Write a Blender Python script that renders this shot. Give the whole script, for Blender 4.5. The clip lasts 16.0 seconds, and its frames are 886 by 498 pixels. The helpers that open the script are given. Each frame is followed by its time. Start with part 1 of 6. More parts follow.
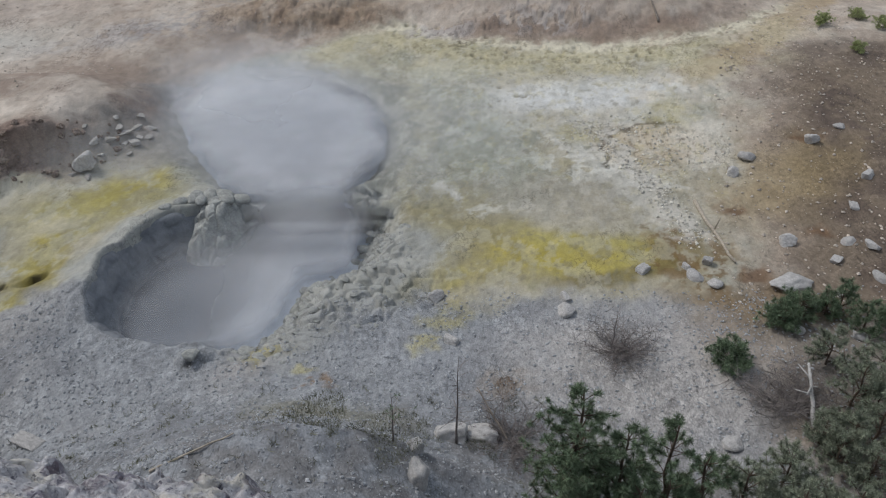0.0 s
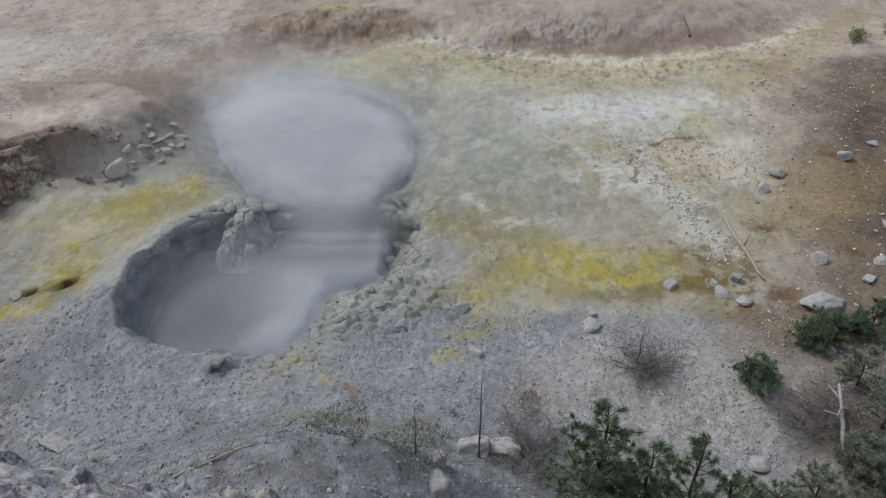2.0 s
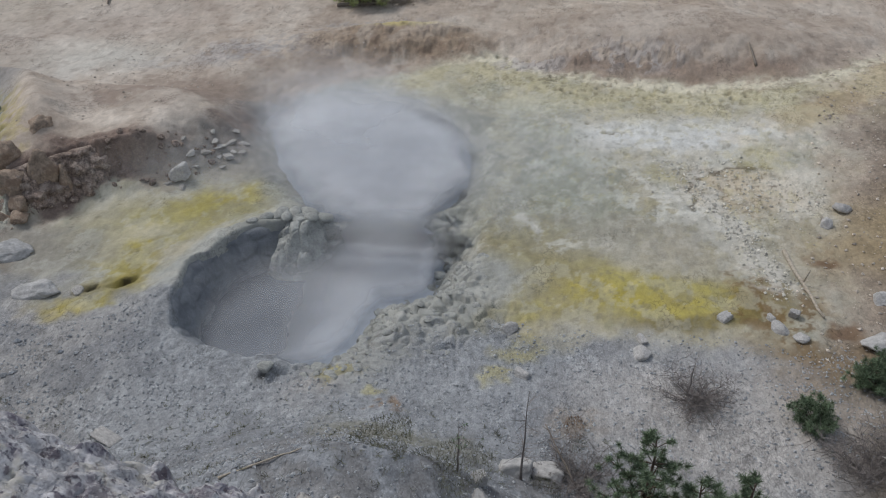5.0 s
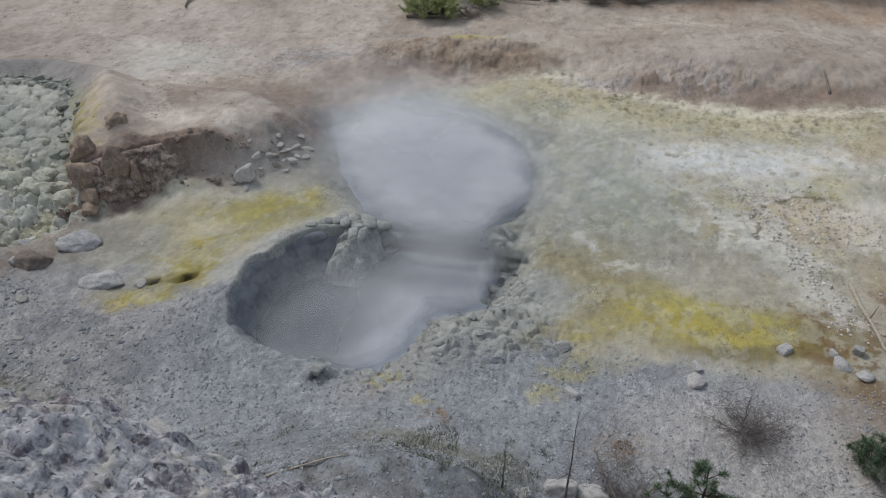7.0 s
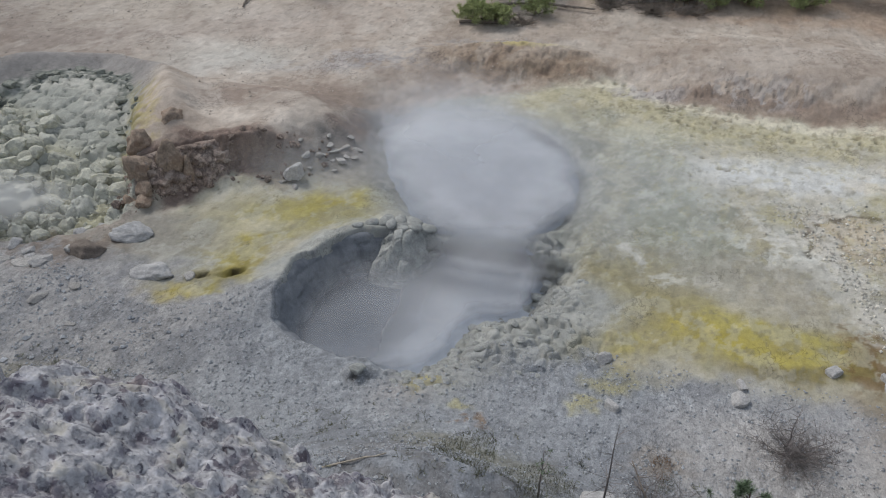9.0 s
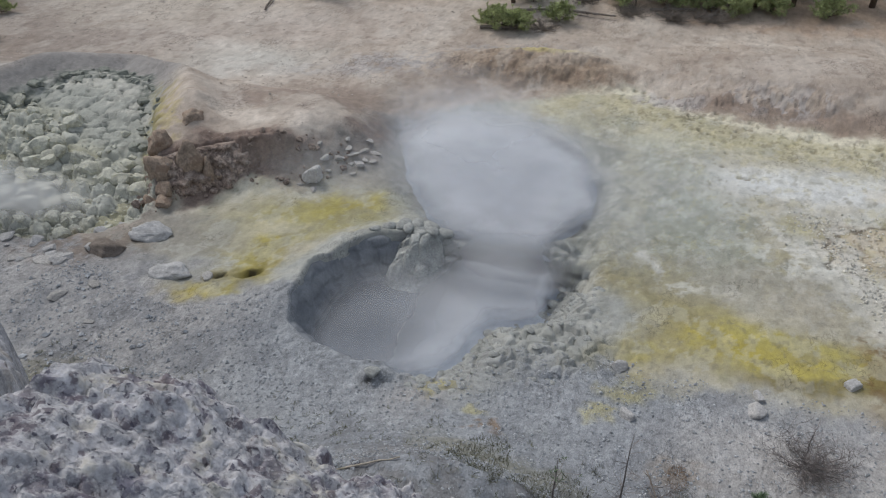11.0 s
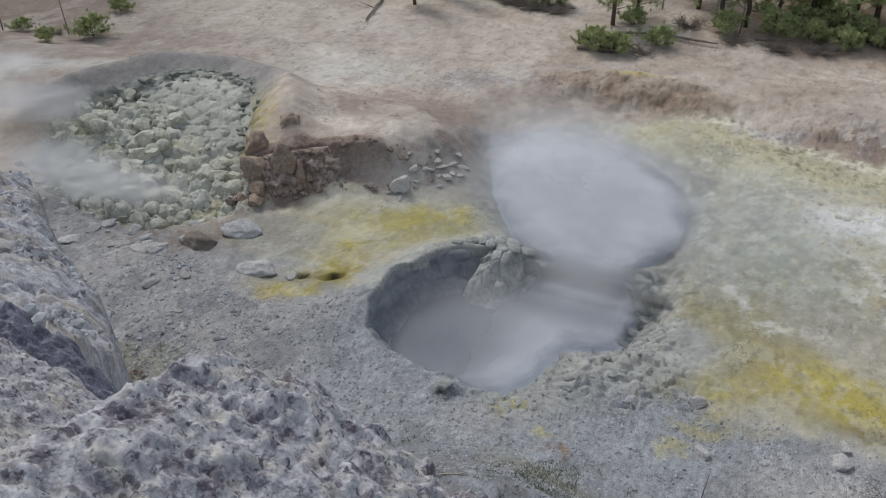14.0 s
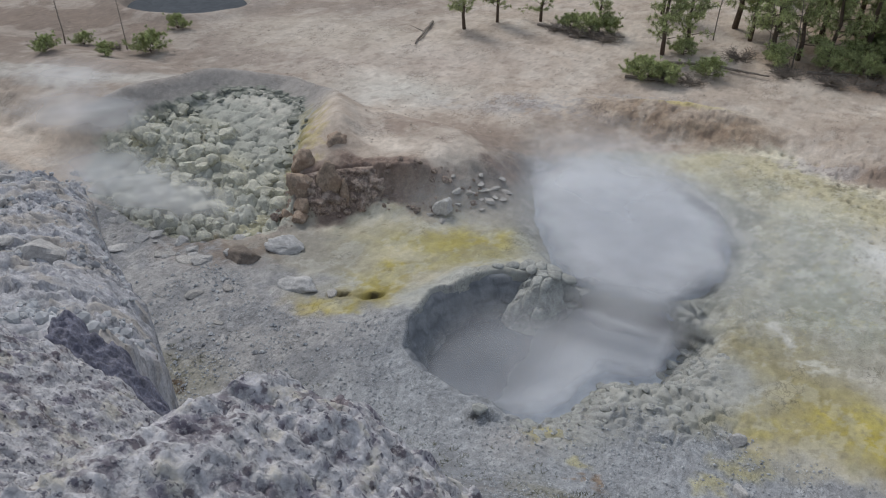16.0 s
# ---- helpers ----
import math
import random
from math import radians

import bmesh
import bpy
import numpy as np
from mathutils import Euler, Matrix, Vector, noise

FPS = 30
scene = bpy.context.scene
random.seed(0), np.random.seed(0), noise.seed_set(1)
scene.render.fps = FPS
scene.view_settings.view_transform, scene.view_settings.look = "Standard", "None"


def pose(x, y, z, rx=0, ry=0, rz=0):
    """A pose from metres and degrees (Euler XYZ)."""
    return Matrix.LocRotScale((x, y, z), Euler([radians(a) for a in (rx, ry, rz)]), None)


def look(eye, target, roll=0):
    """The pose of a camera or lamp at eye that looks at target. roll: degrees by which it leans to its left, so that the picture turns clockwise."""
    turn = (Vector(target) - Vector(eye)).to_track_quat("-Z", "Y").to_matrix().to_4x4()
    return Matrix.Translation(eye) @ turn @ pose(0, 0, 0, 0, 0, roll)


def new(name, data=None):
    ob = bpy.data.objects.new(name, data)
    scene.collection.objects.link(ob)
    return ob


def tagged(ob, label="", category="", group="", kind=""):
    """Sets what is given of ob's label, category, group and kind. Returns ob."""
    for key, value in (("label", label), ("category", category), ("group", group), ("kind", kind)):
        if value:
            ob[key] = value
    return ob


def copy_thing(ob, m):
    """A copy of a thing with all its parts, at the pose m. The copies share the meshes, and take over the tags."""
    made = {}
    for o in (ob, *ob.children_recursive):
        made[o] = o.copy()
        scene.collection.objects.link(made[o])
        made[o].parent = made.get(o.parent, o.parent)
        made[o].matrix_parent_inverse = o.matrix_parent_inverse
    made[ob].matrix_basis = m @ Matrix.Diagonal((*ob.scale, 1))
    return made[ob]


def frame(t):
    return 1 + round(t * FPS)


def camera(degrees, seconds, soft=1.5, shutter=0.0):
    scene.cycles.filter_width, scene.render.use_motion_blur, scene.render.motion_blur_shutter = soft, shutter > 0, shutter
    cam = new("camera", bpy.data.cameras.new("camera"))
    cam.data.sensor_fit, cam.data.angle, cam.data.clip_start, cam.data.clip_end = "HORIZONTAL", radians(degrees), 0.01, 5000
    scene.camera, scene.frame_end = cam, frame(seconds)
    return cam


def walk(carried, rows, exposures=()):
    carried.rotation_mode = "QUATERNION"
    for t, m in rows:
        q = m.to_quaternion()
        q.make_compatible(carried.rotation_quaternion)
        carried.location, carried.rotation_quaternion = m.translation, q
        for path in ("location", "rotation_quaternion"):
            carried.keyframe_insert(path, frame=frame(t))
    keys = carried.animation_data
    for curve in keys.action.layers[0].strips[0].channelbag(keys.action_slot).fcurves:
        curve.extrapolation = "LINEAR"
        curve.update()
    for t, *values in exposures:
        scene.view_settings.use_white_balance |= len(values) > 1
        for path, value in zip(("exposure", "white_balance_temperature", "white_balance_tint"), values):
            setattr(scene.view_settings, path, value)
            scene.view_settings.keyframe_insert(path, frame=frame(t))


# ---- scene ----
cam = camera(58.54, 16.0, soft=1.1)

PATH = [
    (0.0, 0.002, 0.000, 12.000, 52.244, 0.798, -0.327),
    (0.5, 0.011, 0.003, 12.005, 52.464, 0.977, -0.058),
    (1.0, 0.021, 0.008, 12.013, 52.735, 1.086, 0.302),
    (1.5, 0.014, 0.003, 12.016, 52.922, 1.198, 0.844),
    (2.0, -0.001, 0.004, 12.017, 53.091, 1.127, 1.775),
    (2.5, -0.018, 0.008, 12.014, 53.374, 0.975, 2.687),
    (3.0, -0.024, 0.004, 12.022, 53.650, 1.169, 3.660),
    (5.5, -0.086, -0.001, 12.016, 54.591, 0.578, 7.542),
    (6.0, -0.100, -0.006, 12.020, 54.786, 0.554, 8.822),
    (6.5, -0.113, -0.010, 12.019, 55.062, 0.532, 9.833),
    (7.0, -0.130, -0.019, 12.026, 55.381, 0.317, 11.492),
    (7.5, -0.147, -0.025, 12.024, 55.507, 0.369, 12.824),
    (8.0, -0.165, -0.031, 12.021, 55.457, 0.322, 14.110),
    (8.5, -0.171, -0.041, 12.026, 55.596, 0.269, 14.815),
    (9.0, -0.173, -0.049, 12.027, 55.768, 0.094, 15.373),
    (11.5, -0.198, -0.058, 12.032, 56.105, -0.292, 17.610),
    (12.0, -0.210, -0.059, 12.028, 55.974, -0.681, 18.610),
    (12.5, -0.227, -0.070, 12.037, 56.151, -1.146, 19.724),
    (13.0, -0.242, -0.088, 12.045, 56.573, -1.005, 21.279),
    (13.5, -0.251, -0.096, 12.049, 56.962, -0.687, 22.737),
    (14.0, -0.265, -0.097, 12.048, 57.149, -0.640, 24.059),
    (14.5, -0.274, -0.102, 12.051, 57.522, -0.845, 24.945),
    (15.0, -0.282, -0.111, 12.060, 58.013, -0.928, 26.137),
    (15.5, -0.288, -0.114, 12.064, 58.435, -1.180, 27.159),
    (16.0, -0.292, -0.120, 12.069, 58.725, -1.087, 27.697),
]
walk(cam, [(t, pose(*row)) for t, *row in PATH], [(0.0, -0.13), (6.0, -0.14), (8.5, -0.06), (12.0, -0.02), (16.0, -0.02)])

# ---- light: an overcast afternoon ----
world = bpy.data.worlds.new("overcast_sky")
scene.world = world
world.use_nodes = True
wn = world.node_tree.nodes
wl = world.node_tree.links
bg = wn["Background"]
sky = wn.new("ShaderNodeTexSky")
sky.sky_type = "NISHITA"
sky.sun_disc = False
sky.sun_elevation = radians(52)
sky.sun_rotation = radians(-60)
sky.dust_density = 4.0
veil = wn.new("ShaderNodeMix")
veil.data_type = "RGBA"
veil.inputs[0].default_value = 0.62
veil.inputs[7].default_value = (5.5, 6.05, 6.9, 1)
wl.new(sky.outputs[0], veil.inputs[6])
wl.new(veil.outputs[2], bg.inputs[0])
bg.inputs[1].default_value = 0.086
sun = new("sun", bpy.data.lights.new("sun", "SUN"))
sun.data.energy, sun.data.angle, sun.data.color = 1.5, radians(16), (1.0, 0.97, 0.93)
sun.matrix_world = look((-26, 15, 38), (0, 0, 0))

# ---- noise and plan tools ----
rng = np.random.default_rng(7)
PERM = rng.permutation(256)
GRAD = np.stack([np.cos(np.arange(256) * 2.39996), np.sin(np.arange(256) * 2.39996)], -1)


def hash2(i, j, k=0):
    return PERM[(PERM[(PERM[(i + k) & 255] + j) & 255] + k * 7) & 255]


def grain(x, y, size, k=0):
    """Smooth noise, about -1 to 1, with lumps of that size."""
    x, y = np.asarray(x, float) / size, np.asarray(y, float) / size
    i, j = np.floor(x).astype(int), np.floor(y).astype(int)
    u, v = x - i, y - j
    a, b = u * u * u * (u * (u * 6 - 15) + 10), v * v * v * (v * (v * 6 - 15) + 10)

    def corner(di, dj):
        g = GRAD[hash2(i + di, j + dj, k)]
        return g[..., 0] * (u - di) + g[..., 1] * (v - dj)

    low = corner(0, 0) * (1 - a) + corner(1, 0) * a
    high = corner(0, 1) * (1 - a) + corner(1, 1) * a
    return 1.5 * (low * (1 - b) + high * b)


def fbm(x, y, size, octaves=4, k=0, gain=0.5):
    out = 0
    for n in range(octaves):
        out = out + gain**n * grain(x, y, size / 2**n, k + 3 * n)
    return out


def cells(x, y, size, k=0):
    """Distance to the nearest and second nearest jittered point, in cells, and a random value of the nearest."""
    x, y = np.asarray(x, float) / size, np.asarray(y, float) / size
    i, j = np.floor(x).astype(int), np.floor(y).astype(int)
    best, second, mark = np.full(x.shape, 9.0), np.full(x.shape, 9.0), np.zeros(x.shape)
    for di in (-1, 0, 1):
        for dj in (-1, 0, 1):
            h = hash2(i + di, j + dj, k)
            d = np.hypot(i + di + 0.15 + 0.7 * h / 255 - x, j + dj + 0.15 + 0.7 * PERM[h] / 255 - y)
            near = d < best
            second = np.where(near, best, np.minimum(second, d))
            mark = np.where(near, PERM[(h + 57) & 255] / 255, mark)
            best = np.minimum(best, d)
    return best, second, mark


def smooth(lo, hi, v):
    t = np.clip((v - lo) / (hi - lo), 0, 1)
    return t * t * (3 - 2 * t)


def to_line(x, y, points):
    """Distance to an open line of points."""
    best = np.full(np.shape(x), 1e9)
    for (ax, ay), (bx, by) in zip(points, points[1:]):
        dx, dy = bx - ax, by - ay
        t = np.clip(((x - ax) * dx + (y - ay) * dy) / (dx * dx + dy * dy), 0, 1)
        best = np.minimum(best, np.hypot(x - ax - t * dx, y - ay - t * dy))
    return best


def inside(x, y, points):
    """Signed distance to a closed outline, positive inside it."""
    odd = np.zeros(np.shape(x), bool)
    for (ax, ay), (bx, by) in zip(points, points[1:] + points[:1]):
        cross = (ay > y) != (by > y)
        odd ^= cross & (x < (bx - ax) * (y - ay) / (by - ay if by != ay else 1e-9) + ax)
    d = to_line(x, y, points + points[:1])
    return np.where(odd, d, -d)


def blob(x, y, cx, cy, rx, ry, turn=0.0, soft=0.35):
    """1 in an ellipse, falling to 0 at its rim."""
    c, s = math.cos(radians(turn)), math.sin(radians(turn))
    u, v = ((x - cx) * c + (y - cy) * s) / rx, (-(x - cx) * s + (y - cy) * c) / ry
    return 1 - smooth(1 - soft, 1 + soft, np.hypot(u, v))


# ---- the lie of the land, in plan ----
SULPHUR = [(-1.3, 14.6), (-0.6, 13.9), (0.5, 14.05), (1.5, 14.2), (2.9, 14.05), (4.2, 14.2), (5.4, 14.6), (5.5, 15.6), (4.4, 15.8), (3.1, 16.0), (1.9, 16.5),
           (0.3, 16.9), (-0.8, 17.2)]
POOL_NEAR = [(-7.95, 13.8), (-8.0, 15.0), (-7.55, 16.05), (-6.95, 16.6), (-5.9, 16.95), (-5.3, 17.0), (-4.85, 17.5), (-3.95, 17.8), (-2.8, 17.9),
             (-2.35, 17.35), (-2.5, 16.4), (-2.55, 15.85), (-3.05, 15.5), (-3.65, 15.4), (-3.95, 14.5), (-4.4, 13.35), (-5.2, 12.75), (-6.05, 12.55),
             (-7.1, 12.75), (-7.75, 13.2)]
POOL_FAR = [(-8.35, 23.5), (-7.6, 25.0), (-5.8, 25.5), (-3.9, 24.7), (-2.8, 23.6), (-2.25, 22.2), (-2.15, 21.0), (-2.4, 20.0), (-2.75, 19.1),
            (-3.0, 18.5), (-4.3, 18.3), (-5.2, 18.35), (-5.8, 18.85), (-6.5, 19.9), (-7.45, 21.4)]
BANK = [(-14.3, 16.6), (-14.0, 17.3), (-12.9, 18.5), (-11.0, 19.5), (-9.6, 20.4), (-9.0, 21.3), (-8.9, 23.5), (-8.2, 26.0), (-6.0, 27.6),
        (-3.6, 29.0), (-1.6, 29.6), (0.4, 28.4), (2.6, 27.8), (6.0, 27.4), (9.5, 27.4), (11.5, 28.6), (15.0, 31.5), (24.0, 34.0),
        (24.0, 90.0), (-90.0, 90.0), (-90.0, 20.0), (-26.0, 17.5), (-18.0, 18.0)]
CAULDRON = [(-13.9, 16.6), (-14.8, 15.3), (-16.2, 14.3), (-18.4, 14.2), (-20.7, 14.9), (-22.7, 16.2), (-23.4, 17.6), (-22.6, 19.2),
            (-21.9, 20.6), (-21.3, 22.4), (-19.8, 23.4), (-18.0, 22.9), (-16.6, 21.2), (-15.0, 18.4)]
LEDGE = [(-2.98, 1.9), (-3.78, 2.68), (-4.47, 3.2), (-5.24, 3.76), (-5.92, 4.22), (-6.8, 4.76), (-8.25, 5.7), (-9.6, 6.66), (-11.4, 7.0), (-13.2, 6.4),
         (-13.2, 0.8), (-2.6, 0.8)]


def slope_to_camera(x, y):
    """The hillside below the overlook."""
    r, az = np.hypot(x, y), np.degrees(np.arctan2(-x, np.maximum(y, 0.01)))
    left = smooth(-16, 24, az)
    k, w = 1.45 - 0.32 * left, 0.45 + 0.55 * left
    rise = w * np.logaddexp(0, (12 - k * r) / w)
    rise = np.where(r < 8.5, np.minimum(rise, np.maximum(0.3 + 2.3 * left + 0.15 * (8.5 - r), 12 - 1.7 * r)), rise)
    return np.minimum(np.where(y < 0, np.maximum(rise, 9.6 - 0.6 * np.maximum(0, r - 9)), rise), 9.6)


def trodden(x, y):
    """Old footprints along the pale rim of the flat."""
    a = to_line(x, y, [(-1.5, 29.2), (-0.1, 28.5), (1.17, 26.9), (1.76, 25.1), (2.5, 23.5)])
    b = to_line(x, y, [(-1.5, 29.2), (1.6, 27.9), (3.5, 27.3), (5.0, 26.9), (7.4, 26.5)])
    p1, _, pm = cells(x, y, 0.42, 19)
    return smooth(0.3, 0.16, p1) * (pm > 0.45) * np.maximum(smooth(0.45, 0.2, a), smooth(0.9, 0.4, b))


def lumpy(x, y):
    """1 where the hollow is heaped with blocks, 0 on its cracked floor behind."""
    return smooth(19.6, 18.0, y + 0.3 * (x + 18) + 0.5 * grain(x, y, 1.5, 3))


def height(x, y, fine=True):
    x, y = np.asarray(x, float), np.asarray(y, float)
    wx, wy = x + 0.22 * fbm(x, y, 0.9, 3, 11), y + 0.22 * fbm(x, y, 0.9, 3, 23)
    z = 0.10 * fbm(x, y, 6.0, 3, 5)
    # upper ground behind the basin, with a broken bank on its western part
    up = inside(wx, wy, BANK)
    steep = smooth(-10.2, -11.8, x) * smooth(25, 22, y) * smooth(-17.5, -15.5, x)
    z = z + (steep * (0.45 * smooth(-0.9, 0.3, up) + 0.85 * smooth(0.05, 0.55, up)) + (1 - steep) * (0.55 * smooth(-0.3, 2.6, up) + 0.65 * smooth(-8.0, -10.5, x) * smooth(25, 22, y) * smooth(-0.9, 1.1, up)))
    z = z + 0.35 * smooth(2, 14, up) + 0.9 * smooth(28, 60, y + 0.3 * x)
    # a low scarp near the trees, and a worn rise to the east
    z = z + 0.3 * blob(wx, wy, -5.3, 30.2, 3.7, 1.1, 8, 0.5) + 0.5 * blob(wx, wy, 5.5, 31.5, 4.5, 2.2, -10, 0.6)
    z = z + 0.7 * smooth(8, 16, x + 0.35 * (y - 16)) * smooth(34, 26, y)
    # the hollow of pale blocks
    dip = inside(wx, wy, CAULDRON)
    floor_z = -0.55 + 0.2 * np.clip(y - 14.5, 0, 9) + 0.05 * np.clip(-16 - x, 0, 8)
    cut = smooth(-0.1, 0.45, dip)
    z = z * (1 - cut) + np.minimum(z, floor_z) * cut
    levee = np.exp(-((inside(x, y, CAULDRON) + 1.0) / 0.75) ** 2) * smooth(17.5, 19.5, y - 0.35 * (x + 20))
    z = z + 0.62 * levee
    # a far pond with a raised pale rim
    z = z - 0.9 * blob(x, y, -33.4, 32.9, 3.3, 3.0, 0, 0.15) + 0.25 * np.exp(-((np.hypot(x + 33.4, 1.1 * (y - 32.9)) - 4.3) / 0.7) ** 2)
    # hillside to the overlook and the rock ledge beside it
    hill = slope_to_camera(x, y)
    z = z + hill
    z = z - 0.24 * blob(wx, wy, -9.85, 14.45, 0.22, 0.12, 50, 0.7) - 0.2 * blob(wx, wy, -10.6, 14.15, 0.24, 0.1, 10, 0.7)
    z = z + 0.26 * blob(x, y, -5.36, 11.75, 0.3, 0.24, 0, 0.8) - 0.1 * blob(x, y, -5.38, 11.52, 0.08, 0.05, 0, 0.6)
    z = z + 0.35 * blob(wx, wy, -14.75, 19.75, 0.9, 1.0, 30, 0.7)
    # the two mud pools
    qx, qy = x + 0.35 * (wx - x), y + 0.35 * (wy - y)
    near, far = inside(qx, qy, POOL_NEAR), inside(qx, qy, POOL_FAR)
    sill = blob(x, y, -3.45, 18.15, 1.95, 0.85, 0, 0.3)
    gentle = smooth(-4.9, -3.5, x - 0.25 * (y - 15)) * smooth(18.6, 17.6, y) * (1 - sill)
    z = z + 0.4 * np.exp(-((near + 0.3) / 0.8) ** 2) * (1 - gentle) * (1 - sill) * smooth(-3.8, -5.5, x) * smooth(12.6, 14.0, y)
    z = z * (1 - sill) - 0.3 * sill
    fall = smooth(0.36 + 1.14 * gentle - 0.08 * sill, -0.02 - 0.23 * gentle, -near) * (1 - 0.1 * gentle)
    z = z * (1 - fall) - 1.25 * fall
    far_fall = smooth(1.3 - 1.05 * sill, -0.3, -far)
    z = np.minimum(z, z * (1 - far_fall) - 0.7 * far_fall)
    if fine:
        # cracked clods by the near pool, gravel relief elsewhere
        mud = np.exp(-(np.maximum(-near - 0.15, 0) / 1.3) ** 2) * (near < 0.2)
        mud = mud * (0.25 + 0.75 * smooth(-6.5, -3.5, x)) + 0.8 * blob(x, y, -2.0, 14.2, 1.9, 1.4, -20, 0.5)
        mud = np.clip(mud, 0, 1)
        f1, f2, m = cells(wx + 0.1 * fbm(x, y, 0.3, 2, 9), wy, 0.36, 2)
        z = z + mud * (0.15 * smooth(0.0, 0.3, f2 - f1) * (0.4 + 0.9 * m) - 0.07)
        crust = np.clip(cut, 0, 1)
        g1, g2, n = cells(wx, wy, 0.62, 6)
        low = lumpy(x, y)
        g3, g4, n2 = cells(wx + 0.1 * grain(x, y, 0.2, 4), wy, 0.27, 8)
        z = z + crust * (low * (0.3 * smooth(0, 0.42, g2 - g1) * (0.25 + n) + 0.1 * smooth(0, 0.4, g4 - g3) * (0.3 + n2) - 0.16)
                         + (1 - low) * (0.11 * smooth(0.0, 0.13, g2 - g1) + 0.09 * (n - 0.5) + 0.03 * smooth(0, 0.15, g4 - g3) - 0.06))
        rough = 0.35 + 0.9 * smooth(-0.6, -0.1, up) * smooth(1.2, 0.3, up) * steep + 0.25 * smooth(0, 0.8, hill)
        rough = rough * (1 - 0.65 * smooth(0.8, 2.5, up)) * (1 - 0.8 * np.clip(levee, 0, 1)) * smooth(0.5, -0.2, near) * smooth(0.5, -0.2, far)
        # broken scaly crust on the rise, and trodden pits on the pale rim
        scaly = blob(wx, wy, 3.4, 29.2, 3.4, 0.75, -6, 0.5) + blob(wx, wy, -5.3, 30.0, 3.4, 1.1, 8, 0.5)
        h1, h2, hm = cells(wx, 1.5 * wy, 0.55, 12)
        z = z + np.clip(scaly, 0, 1) * (0.13 * (hm - 0.4) * smooth(0.02, 0.12, h2 - h1) - 0.05 * smooth(0.1, 0.0, h2 - h1))
        z = z - 0.07 * trodden(x, y)
        z = z + rough * (0.075 * fbm(x, y, 0.55, 4, 31, 0.55) + 0.03 * np.abs(fbm(x, y, 0.22, 2, 37)))
    return z

# ---- materials ----
def colour(r, g, b, gain=1.0):
    """Base colour from eight-bit display values."""
    def lin(v):
        v /= 255
        return v / 12.92 if v <= 0.04045 else ((v + 0.055) / 1.055) ** 2.4
    return tuple(min(0.9, gain * lin(v)) for v in (r, g, b)) + (1,)


